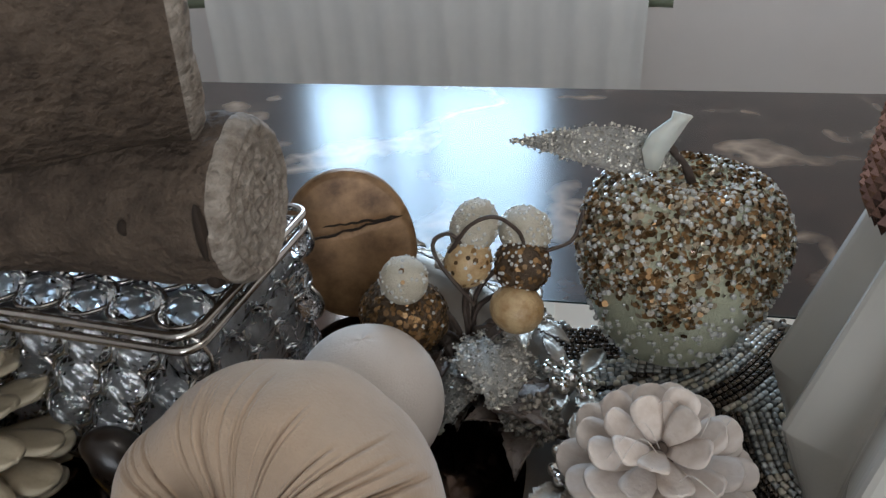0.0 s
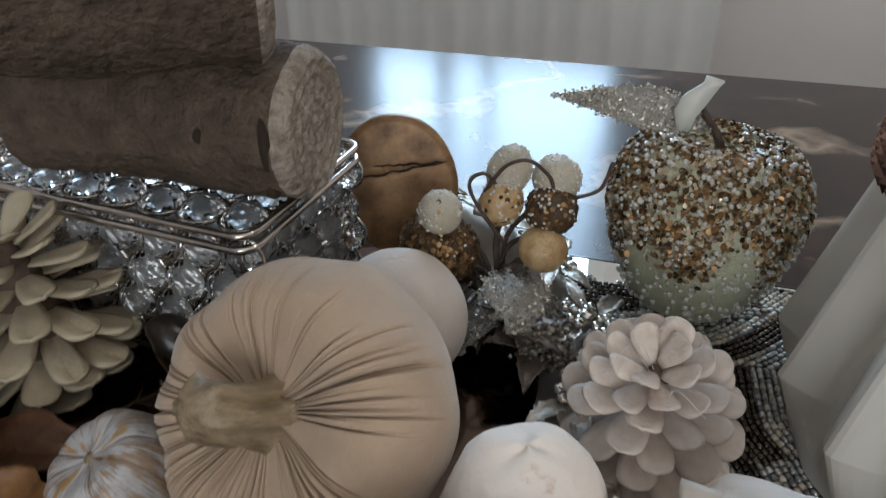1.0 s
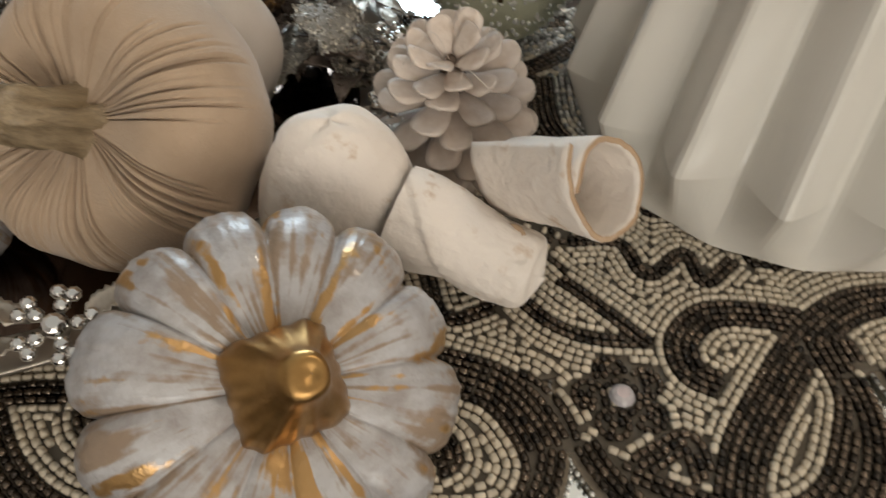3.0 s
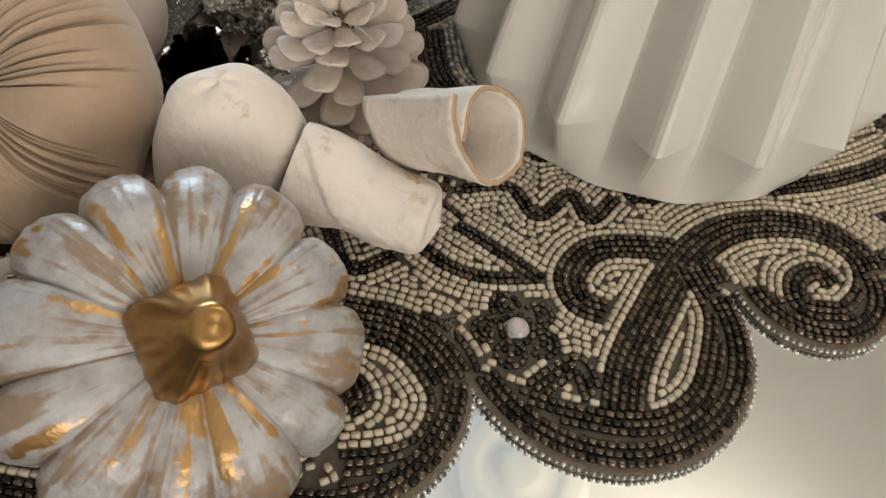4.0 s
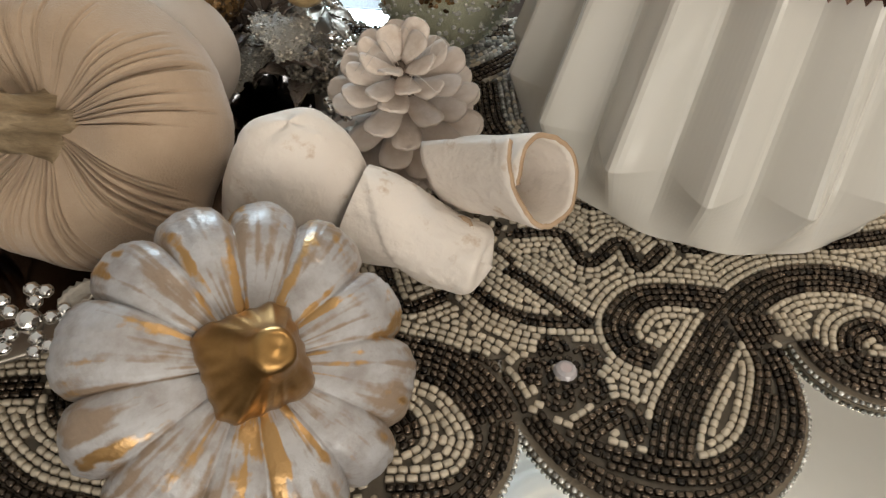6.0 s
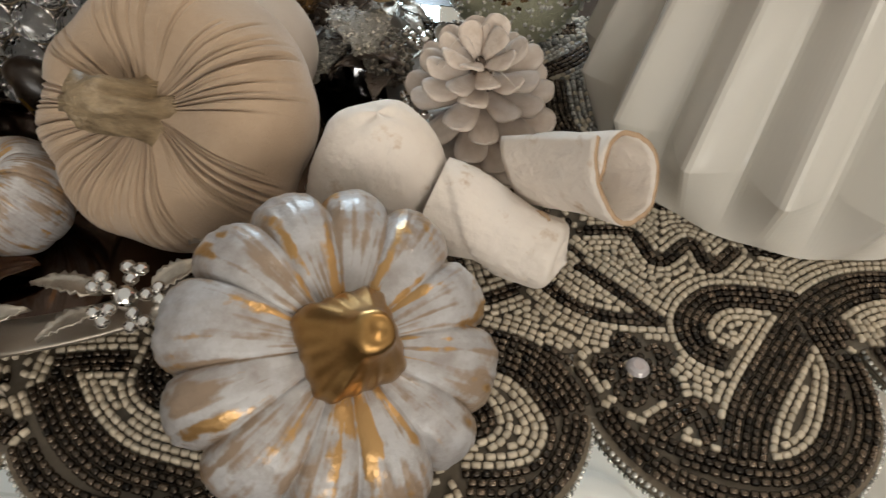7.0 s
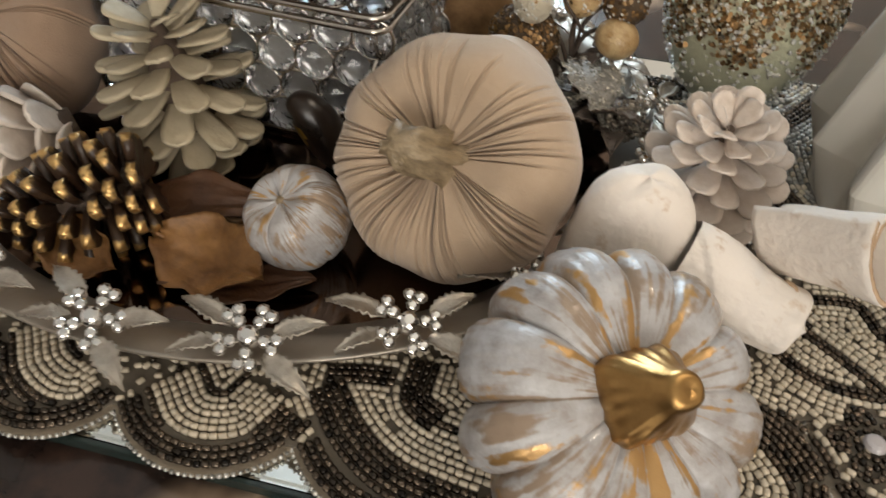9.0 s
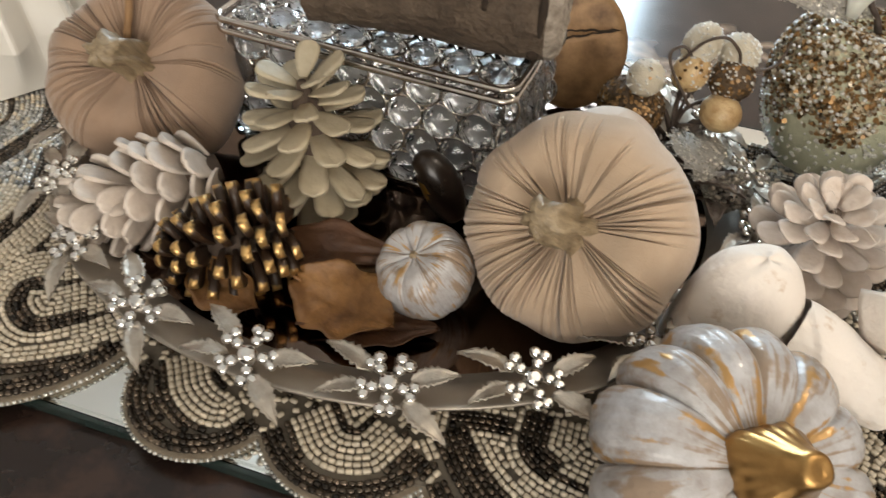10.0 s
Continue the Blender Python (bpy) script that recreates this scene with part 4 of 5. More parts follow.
def gourd(at, axis, r, h, lobes, seed, label, stem, spin=0, depth=0.19):
    rnd = random.Random(seed)
    th = holder("gilded_gourd", aim(at, axis, spin), label, "gourd")
    cuts = [(k + rnd.uniform(-.15, .15)) / lobes for k in range(lobes)]
    bare = [rnd.random() for _ in range(lobes)]
    worn, smear = [], []

    def f(u, v):
        t = math.pi * v
        ds = [abs((u - c + 0.5) % 1 - 0.5) * lobes for c in cuts]
        k = min(range(lobes), key=lambda i: ds[i])
        d = min(1, ds[k] / 0.5)
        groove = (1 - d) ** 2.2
        bulge = math.sqrt(max(0, 1 - (1 - d) ** 2.0))
        s = math.sin(t) ** 0.8
        cu, su = math.cos(2 * math.pi * u), math.sin(2 * math.pi * u)
        n = noise.noise(Vector((cu * 3, su * 3, v * 5 + seed))) * 0.035
        ridge = noise.noise(Vector((cu * 20, su * 20, v * 2.5 + seed)))
        rr = r * s * (1 - depth + depth * bulge + n) * (1 + 0.010 * ridge + 0.006 * noise.noise(Vector((cu * 40, su * 40, v * 9))))
        dent = math.exp(-(v / 0.16) ** 2) * 0.16 * h
        z = math.cos(t) * h * 0.5 * (0.93 + 0.07 * bulge) - dent
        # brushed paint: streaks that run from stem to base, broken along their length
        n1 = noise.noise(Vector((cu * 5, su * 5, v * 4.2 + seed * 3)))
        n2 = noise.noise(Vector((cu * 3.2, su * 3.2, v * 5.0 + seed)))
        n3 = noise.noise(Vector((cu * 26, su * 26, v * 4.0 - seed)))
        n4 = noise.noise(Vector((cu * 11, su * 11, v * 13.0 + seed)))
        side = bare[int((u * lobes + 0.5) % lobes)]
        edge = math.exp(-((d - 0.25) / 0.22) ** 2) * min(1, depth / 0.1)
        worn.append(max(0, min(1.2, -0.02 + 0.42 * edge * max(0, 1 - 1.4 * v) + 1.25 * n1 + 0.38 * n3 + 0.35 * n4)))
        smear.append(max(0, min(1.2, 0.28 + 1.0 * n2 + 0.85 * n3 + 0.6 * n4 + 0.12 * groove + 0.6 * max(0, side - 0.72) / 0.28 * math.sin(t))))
        return (rr * cu, rr * su, z)
    v, fa = surface(f, 480, 100, flip=True)
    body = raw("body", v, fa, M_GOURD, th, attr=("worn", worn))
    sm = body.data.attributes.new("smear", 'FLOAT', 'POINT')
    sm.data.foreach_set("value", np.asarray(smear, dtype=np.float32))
    if stem:
        verts, faces = [], []
        sides, z0 = 132, h * 0.5 - 0.16 * h
        rings = [(0.0098, -0.003), (0.0112, 0.000), (0.0113, 0.0020), (0.0109, 0.0042), (0.0101, 0.0062), (0.0090, 0.0082), (0.0077, 0.0102), (0.0065, 0.0122), (0.0056, 0.0140), (0.0051, 0.0156), (0.0044, 0.0168), (0.0030, 0.0174), (0.0016, 0.0170), (0.0001, 0.0167)]
        for i, (rad, z) in enumerate(rings):
            flute = max(0, 1 - i / 8)
            for k in range(sides):
                a = 2 * math.pi * k / sides
                sq = 1 / max(abs(math.cos(a + 1.88)), abs(math.sin(a + 1.88)))
                sq = 1 + (min(sq, 1.24) - 1) * min(1, 0.2 + flute)
                rr = rad * sq * (1 + 0.026 * max(0, 1 - abs(i - 3) / 4) * math.cos(18 * a)) * (0.93 + 0.05 * flute)
                lean = max(0, (i - 3) / 10)
                verts.append((rr * math.cos(a) + 0.0030 * lean, rr * math.sin(a) - 0.001 * lean, z0 + z))
        for i in range(len(rings) - 1):
            for k in range(sides):
                a, b = i * sides + k, i * sides + (k + 1) % sides
                faces.append((a, b, b + sides, a + sides))
        raw("stem", verts, faces, M_GOLD, th, "shiny gold fluted square stem")
    else:
        v, fa = tube_mesh([(0, 0, h * .5 - .20 * h), (0.0004, 0, h * .5 - .165 * h), (0.0006, 0.0003, h * .5 - .15 * h)], [0.0022, 0.0017, 0.0009], 10, wobble=.12)
        raw("stub", v, fa, M_DRYSTEM, th, "tiny dried stem scar")
    return th


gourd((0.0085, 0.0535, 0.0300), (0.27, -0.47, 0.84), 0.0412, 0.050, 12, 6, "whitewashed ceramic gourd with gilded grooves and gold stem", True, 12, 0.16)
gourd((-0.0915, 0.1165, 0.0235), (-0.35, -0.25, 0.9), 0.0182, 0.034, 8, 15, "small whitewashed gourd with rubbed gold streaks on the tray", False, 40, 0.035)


# ---- pine cones ----
def scale_mesh(name, length, width, thick, curve, mat, parent, cup=-0.22, pointed=0.0, m=None):
    n, cols = 10, 6
    verts, faces, tip = [], [], []
    for j in range(n + 1):
        t = 1 - (1 - j / n) ** 1.7
        w = width * 0.5 * (0.34 + 0.66 * math.sin(math.pi * 0.5 * min(1, t / 0.74)))
        if t > 0.74:
            w *= max(0.03, 1 - ((t - 0.74) / 0.262) ** 2.6) ** 0.5 * (1 - pointed * (t - .74) / .26)
        for i in range(cols):
            s = i / (cols - 1) * 2 - 1
            verts.append((t * length, s * w, curve * length * t * t + cup * w * s * s - 0.06 * width * math.exp(-(s * 3) ** 2) * t))
            tip.append(t ** 2)
    mm = len(verts)
    verts += [(x, y, z - thick * (0.5 + 0.5 * min(1, x / length))) for x, y, z in verts]
    tip += tip
    for j in range(n):
        for i in range(cols - 1):
            a = j * cols + i
            faces.append((a, a + cols, a + cols + 1, a + 1)[::-1][::-1])
            faces.append((mm + a, mm + a + 1, mm + a + cols + 1, mm + a + cols))
    edge = [i for i in range(cols)] + [j * cols + cols - 1 for j in range(1, n + 1)] + [n * cols + i for i in range(cols - 2, -1, -1)] + [j * cols for j in range(n - 1, 0, -1)]
    for a, b in zip(edge, edge[1:] + edge[:1]):
        faces.append((a, b, b + mm, a + mm))
    ob = raw(name, verts, faces, mat, parent, attr=("tip", tip))
    if m is not None:
        ob.matrix_basis = m
    return ob


def pine_cone(at, axis, height, radius, count, mat, label, seed, wide=1.0, open_angle=0.55, thick=0.0011, spin=0, pointed=0.0, profile=None, core=None, curve=0.02, lift=0.0, taper=0.22, droop=0.0, cup=-0.22):
    rnd = random.Random(seed)
    th = holder("pine_cone", aim(at, axis, spin), label, "pine cone", "pine cones")
    v, f = tube_mesh([(0, 0, 0.001), (0, 0, height * .2), (0, 0, height * .55), (0, 0, height * 0.86)], [radius * .25, radius * .36, radius * .26, radius * .05], 12)
    raw("core", v, f, core or M_CONECORE, th)
    me = None
    for k in range(count):
        t = (k + 0.5) / count
        a = k * 2.39996 + rnd.uniform(-.08, .08)
        z = height * (0.04 + 0.84 * t ** 1.08)
        prof_r = radius * (profile(t) if profile else math.sin(math.pi * (0.22 + 0.72 * t)) ** 0.7)
        inner = min(prof_r * 0.35, radius * .3)
        length = prof_r - inner * 0.4
        tilt = -lift - math.degrees(open_angle * (-0.55 + 2.1 * t ** (1.4 + droop))) + rnd.uniform(-9, 9)
        length *= 1 / max(0.55, math.cos(radians(tilt)))
        length = min(length, radius * 1.05)
        m = pose(0, 0, z, 0, 0, math.degrees(a)) @ Matrix.Translation((inner * 0.4, 0, 0)) @ pose(0, 0, 0, rnd.uniform(-8, 8), tilt, 0)
        wd = wide * radius * (0.62 - taper * t)
        sc = Matrix.Diagonal((length / 0.02, wd / 0.012 * rnd.uniform(.9, 1.08), (length / 0.02) ** .5, 1))
        if me is None:
            o = scale_mesh("scale", 0.02, 0.012, thick, curve, mat, th, cup=cup, pointed=pointed, m=m @ sc)
            me = o.data
        else:
            share("scale", me, m @ sc, th)
    return th


pine_cone((0.0555, 0.1690, 0.0060), (-0.10, -0.33, 0.94), 0.054, 0.0272, 72, M_CONE_PINK, "blush white painted pine cone standing on the beaded runner", 2, wide=0.90, open_angle=0.52, thick=0.0009, cup=-0.14,
          profile=lambda t: 0.80 + 1.25 * t - 1.75 * t * t, taper=0.30, curve=0.0, droop=0.3)


def threads():
    th = holder("thread_tuft", pose(0.0545, 0.150, 0.052), "few loose white glue threads on a painted pine cone", "thread")
    rnd = random.Random(8)
    for k in range(9):
        a = rnd.uniform(0, 6.28)
        c = [(0.004 * math.cos(a), 0.006 * math.sin(a), -0.004), (0.010 * math.cos(a + .3), 0.010 * math.sin(a + .3), 0.004 + rnd.uniform(-.002, .003)), (0.018 * math.cos(a + .7), 0.014 * math.sin(a + .7), rnd.uniform(-.006, .006))]
        v, f = tube_mesh(smooth_path(c, 7), [0.00014] * 15, 4)
        raw("thread", v, f, M_CREAM, th)


threads()
pine_cone((-0.1475, 0.169, 0.0075), (-0.10, 0.02, 1), 0.064, 0.0345, 60, M_CONE_GREEN, "sage green painted pine cone with open tongue-like scales", 5, wide=0.68, open_angle=0.36, thick=0.0013, cup=-0.1,
          profile=lambda t: 0.66 + 1.25 * t - 1.5 * t * t, taper=0.20, curve=-0.04, droop=0.9)
pine_cone((-0.184, 0.152, 0.0285), (-0.72, -0.62, -0.12), 0.058, 0.0235, 66, M_CONE_WHITE, "white painted pine cone lying on the tray", 9, wide=1.0, open_angle=0.25, lift=38, thick=0.0018)
pine_cone((-0.147, 0.124, 0.0265), (-0.86, -0.42, -0.16), 0.050, 0.0228, 74, M_CONE_DARK, "dark brown pine cone with gold-tipped scales", 12, wide=0.66, open_angle=0.35, thick=0.0034, pointed=0.15)


# ---- curled bark ----
def bark():
    th = holder("bark_curl", Matrix(), "bleached curled bark pieces with a rolled spiral end", "bark curl")

    def dome(u, v):
        a = 2 * math.pi * u
        t = v
        prof = math.sqrt(max(0, 1 - (1 - t) ** 2.2)) if t < 1 else 1
        r = 0.0240 * math.sin(math.pi * 0.5 * min(1, t * 1.06)) ** 0.72
        n = noise.noise(Vector((math.cos(a) * 1.3, math.sin(a) * 1.3, t * 2))) * 0.0022 + noise.noise(Vector((math.cos(a) * 6, math.sin(a) * 6, t * 9))) * 0.0003
        n *= min(1, 4 * t)
        return ((r + n) * math.cos(a) * 1.0, (r + n) * math.sin(a) * 0.72, 0.056 * (1 - t ** 1.9) - 0.0 + 0.0006 * math.sin(3 * a))
    v, f = surface(dome, 72, 36, flip=True)
    # closed at its crown
    f = list(f) + [tuple(range(72))]
    ob = raw("dome", v, f, M_BARK, th)
    ob.matrix_basis = aim((0.0175, 0.121, 0.0010), (0.02, -0.12, 1), 10)

    def middle_roll(a, b, ra, rb):
        """A thick twisted roll with a blunt, rounded end and a seam that winds along it."""
        a, b = Vector(a), Vector(b)
        L = (b - a).length

        def f(u, v):
            ang = 2 * math.pi * u
            t = min(1, v / 0.72)
            cap = max(0, (v - 0.72) / 0.28)
            base = (ra * (1 - t) + rb * t) * (1 + 0.06 * math.sin(t * 5 + 0.6))
            base *= math.sqrt(max(0, 1 - min(1, cap) ** 2.4))
            seam = (u - 0.25 - 0.55 * t) % 1
            base *= 1 + 0.10 * (seam - 0.5) * (1 - cap)
            n = 0.0012 * noise.noise(Vector((math.cos(ang) * 1.6, math.sin(ang) * 1.6, t * 3))) + 0.0003 * noise.noise(Vector((math.cos(ang) * 7, math.sin(ang) * 7, t * 12)))
            return ((base + n * (1 - cap)) * math.cos(ang), (base + n * (1 - cap)) * math.sin(ang), L * (0.86 * t + 0.14 * math.sin(math.pi * 0.5 * cap) ** 0.9) + 0.0025 * cap * math.cos(ang + 1))
        v, fa = surface(f, 96, 48)
        ob = raw("middle_roll", v, fa, M_BARK, th)
        ob.matrix_basis = aim(a, b - a)

    def spiral_roll(a, b, ra, rb):
        """A flaring sheet curled up round the line a to b, open at its wide end."""
        a, b = Vector(a), Vector(b)
        w = (b - a).normalized()
        up = (Vector((0, 0, 1)) - w * w.z).normalized()
        right = up.cross(w)
        L = (b - a).length
        n, m = 84, 16
        CURL_Q, CURL_R = (0, 0.07, 0.16, 0.35, 0.57, 0.80, 1.0), (1.50, 1.18, 1.02, 0.98, 0.86, 0.84, 0.64)

        def sheet(off):
            pts = []
            for j in range(m + 1):
                t = j / m
                base = ra * (1 - t) + rb * t
                for i in range(n + 1):
                    q = i / n
                    ang = math.radians(128 + 405 * q)
                    rr = base * np.interp(q, CURL_Q, CURL_R) - off
                    rr += 0.0009 * noise.noise(Vector((math.cos(ang) * 1.6 + 6, math.sin(ang) * 1.6 + q, t * 2.6))) + 0.0003 * noise.noise(Vector((math.cos(ang) * 7, math.sin(ang) * 7, t * 12)))
                    edge = 0.0014 * noise.noise(Vector((q * 9, 3.1, 0.5))) * (j == m) + 0.0020 * math.exp(-(q / 0.06) ** 2) * t - 0.0012 * noise.noise(Vector((q * 7, 1, 2))) * (j == 0)
                    z = t * L + edge - 0.004 * q * t
                    pts.append(right * (rr * math.cos(ang)) + up * (rr * math.sin(ang)) + w * z)
            return pts
        out, inn = sheet(0), sheet(0.0015)
        k, c = len(out), n + 1
        faces, mats = [], []
        for j in range(m):
            for i in range(n):
                q = j * c + i
                faces += [(q, q + c, q + c + 1, q + 1)[::-1], (k + q, k + q + 1, k + q + c + 1, k + q + c)[::-1]]
                mats += [0, 0]
        for i in range(n):
            q = m * c + i
            faces += [(i, i + 1, k + i + 1, k + i)[::-1], (q, k + q, k + q + 1, q + 1)[::-1]]
            mats += [1, 1]
        for j in range(m):
            faces += [(j * c, k + j * c, k + j * c + c, j * c + c)[::-1], (j * c + n, k + j * c + n, k + j * c + n + c, j * c + n + c)]
            mats += [1, 1]
        ob = raw("spiral_roll", out + inn, faces, M_BARK, th)
        ob.data.materials.append(M_BARKIN)
        ob.data.polygons.foreach_set("material_index", mats)
        ob.location = a
    middle_roll((0.0345, 0.1130, 0.0255), (0.0735, 0.0975, 0.0155), 0.0134, 0.0118)
    spiral_roll((0.0685, 0.1240, 0.0300), (0.0885, 0.0965, 0.0500), 0.0122, 0.0138)
    # a peeled flap of brown inner bark
    v, f = leaf_mesh(0.011, 0.0065, 0.0006, -0.25, 0.0006, 0.0, 10, 3)
    fl = raw("peeled_flap", v, f, M_BARKIN, th, "peeled flap of tan inner bark")
    fl.matrix_basis = pose(0.0640, 0.1045, 0.0290, 38, 20, -62)


bark()


# ---- faceted vase ----
def vase(at):
    th = holder("faceted_vase", pose(*at), "ivory ceramic pleated vase with a rose gold studded neck", "vase", "pleated vases")
    N, RB, RE, ZE, RT, ZT = 16, 0.0720, 0.0830, 0.0264, 0.0655, 0.094

    def f(u, v):
        # ridges bend in at an elbow; the valleys run straight down to the corners of the foot
        stops = [(-1, 0.0), (0, 0.0), (1, 0.0012), (2, ZE * 0.5), (3, ZE - 0.0012), (4, ZE + 0.0012), (5, ZE + 0.02), (6, ZT - 0.002), (7, ZT), (8, ZT)]
        k = min(int(v * 9), 8)
        fr = v * 9 - k
        z = stops[k][1] * (1 - fr) + stops[k + 1][1] * fr
        w = abs(((u * N) % 1) - 0.5) * 2            # 1 on the ridges
        w = w - 0.07 * max(0, (w - 0.84) / 0.16) ** 2 + 0.07 * max(0, (0.2 - w) / 0.2) ** 2
        low = RB * 0.981
        ridge = low + (RE - low) * z / ZE if z < ZE else RE + (RT - RE) * (z - ZE) / (ZT - ZE)
        valley = RB + (RT - 0.0080 - RB) * z / ZT
        r = valley + (ridge - valley) * w
        if k == 0:
            r *= 0.86 + 0.14 * fr
        if k == 8:
            r *= 1 - 0.2 * fr
        a = 2 * math.pi * u + radians(-113.9)
        return (r * math.cos(a), r * math.sin(a), z + 0.0005)
    v, fa = surface(f, N * 20, 45)
    raw("body", v, fa, M_CERAMIC, th, smooth=False)
    v, fa = surface(lambda u, t: ((0.0690 - 0.003 * t) * math.cos(2 * math.pi * u), (0.0690 - 0.003 * t) * math.sin(2 * math.pi * u), 0.091 + 0.063 * t), 72, 10)
    raw("neck_band", v, fa, M_ROSEBASE, th, "dark rose gold band")
    verts, faces = [], []
    rows, cols = 18, 92
    for j in range(rows):
        for i in range(cols):
            t = (j + .5) / rows
            a = 2 * math.pi * (i + 0.5 * (j % 2)) / cols
            r, z = 0.0693 - 0.003 * t, 0.091 + 0.063 * t
            o = len(verts)
            da, dz = math.pi / cols * 1.02, 0.063 / rows * 0.98
            for aa, zz in ((a - da, z), (a, z - dz), (a + da, z), (a, z + dz)):
                verts.append((r * math.cos(aa), r * math.sin(aa), zz))
            verts.append(((r + .0019) * math.cos(a), (r + .0019) * math.sin(a), z))
            faces += [(o, o + 1, o + 4), (o + 1, o + 2, o + 4), (o + 2, o + 3, o + 4), (o + 3, o, o + 4)]
    ob = raw("studwork", verts, faces, M_ROSE, th, "rose gold pyramid studs", smooth=False)
    ob["kind"] = "stuff"
    return th


vs = vase((0.1750, 0.1798, 0.0014))
copy_thing(vs, pose(-0.378, 0.262, 0.0014, 0, 0, 8))


# ---- glitter helpers ----
def flakes(verts, faces, p, n, r, sides, rnd, tilt=0.35):
    """A little flat hexagon of glitter on a surface point."""
    n = (Vector(n) + Vector((rnd.uniform(-1, 1), rnd.uniform(-1, 1), rnd.uniform(-1, 1))) * tilt).normalized()
    s = n.orthogonal().normalized()
    t = n.cross(s)
    o = len(verts)
    p = Vector(p)
    for k in range(sides):
        a = 2 * math.pi * k / sides
        verts.append(p + s * (r * math.cos(a)) + t * (r * math.sin(a)))
    q = p - n * r * 0.5
    verts.append(q)
    faces.append(tuple(range(o, o + sides)))
    for k in range(sides):
        faces.append((o + (k + 1) % sides, o + k, o + sides))


def ball_template():
    bm = bmesh.new()
    bmesh.ops.create_icosphere(bm, subdivisions=1, radius=1)
    bm.verts.ensure_lookup_table()
    v = [tuple(q.co) for q in bm.verts]
    f = [tuple(q.index for q in fa.verts) for fa in bm.faces]
    bm.free()
    return v, f


BALL_V, BALL_F = ball_template()


def balls(verts, faces, p, r):
    o = len(verts)
    verts += [(p[0] + r * a, p[1] + r * b, p[2] + r * c) for a, b, c in BALL_V]
    faces += [tuple(o + i for i in t) for t in BALL_F]


def apple(m):
    th = holder("glitter_apple", m, "frosted green apple ornament crusted with bronze glitter", "ornament", "glitter apples")
    R = 0.0352
    rnd = random.Random(31)

    def f(u, v):
        t = math.pi * v
        a = 2 * math.pi * u
        r = R * math.sin(t) ** 0.82 * (1.0 + 0.19 * math.cos(t)) * (1 + 0.018 * math.cos(5 * a) * (v > .5))
        z = 0.041 * math.cos(t) - 0.010 * math.exp(-(v / .13) ** 2) + 0.006 * math.exp(-((1 - v) / .12) ** 2)
        n = 0.0006 * noise.noise(Vector((math.cos(a) * 4, math.sin(a) * 4, v * 9)))
        return ((r + n) * math.cos(a), (r + n) * math.sin(a), z)
    v, fa = surface(f, 96, 56, flip=True)
    raw("body", v, fa, M_APPLE, th)
    dv, df, sv, sf, bv, bf, cv, cf = [], [], [], [], [], [], [], []
    for k in range(13000):
        u, w = rnd.random(), math.acos(1 - 2 * rnd.random()) / math.pi
        p = Vector(f(u, w))
        n = Vector((p.x, p.y, p.z * .9)).normalized()
        patch = noise.noise(Vector((p.x * 55, p.y * 55, p.z * 55)))
        dense = 1.2 - 2.7 * max(0, w - 0.38) / 0.4 + 1.3 * patch
        if rnd.random() > dense:
            continue
        r = rnd.uniform(0.0006, 0.0014)
        q = p + n * rnd.uniform(0.0002, 0.0012)
        kind = rnd.random()
        if kind < 0.66:
            flakes(dv, df, q, n, r, 6, rnd, 0.7)
        elif kind < 0.90 and w < 0.62:
            flakes(cv, cf, q, n, r, 6, rnd, 0.7)
        elif w < 0.62:
            flakes(sv, sf, q, n, r, 6, rnd, 0.7)
    for k in range(1000):
        u, w = rnd.random(), rnd.uniform(0.08, 0.74)
        p = Vector(f(u, w))
        n = Vector((p.x, p.y, p.z * .9)).normalized()
        balls(bv, bf, p + n * 0.0009, rnd.uniform(0.0006, 0.0012))
    for name, a, b, mt, lab in (("bronze_glitter", dv, df, M_GLIT_DARK, "bronze glitter flakes"), ("silver_glitter", sv, sf, M_GLIT_SILV, "champagne glitter flakes"), ("amber_glitter", cv, cf, M_GLIT_CLEAR, "pale amber glitter flakes"), ("beadlet_crust", bv, bf, M_BEADLET, "tiny clear glass balls")):
        ob = raw(name, a, b, mt, th, lab, smooth=False)
        ob["kind"] = "stuff"
    v, fa = tube_mesh(smooth_path([(0.001, 0, 0.029), (-0.002, 0.0, 0.036), (-0.007, 0.001, 0.042), (-0.011, 0.001, 0.0465)], 5), [0.0016] * 6 + [0.0013] * 10, 8, wobble=.12)
    raw("stem", v, fa, M_TWIG, th, "thin brown twig stem")
    v, fa = leaf_mesh(0.056, 0.0145, 0.006, 0.25, 0.0009, 0.03, 16, 3)
    lf = raw("leaf", v, fa, M_SLEAF, th, "silver glittered leaf")
    lf.matrix_basis = pose(-0.006, 0.002, 0.0385, -58, -4, 176)
    gv, gf = [], []
    for k in range(900):
        q = rnd.choice(v[:len(v) // 2])
        flakes(gv, gf, (q[0] + rnd.uniform(-.0016, .0016), q[1] + rnd.uniform(-.001, .001), q[2] + .0004), (0, 0, 1), rnd.uniform(.0003, .0006), 6, rnd, 0.6)
    g = raw("glitter", gv, gf, M_GLIT_LEAF, lf, "silver glitter on the leaf", smooth=False)
    g["kind"] = "stuff"
    bm = bmesh.new()
    rings = [(-.0030, .0022, 0), (-.0045, .004, .006), (-.003, .0042, .012), (0.0, .0026, .018), (.0004, .0032, .0205)]
    prev = None
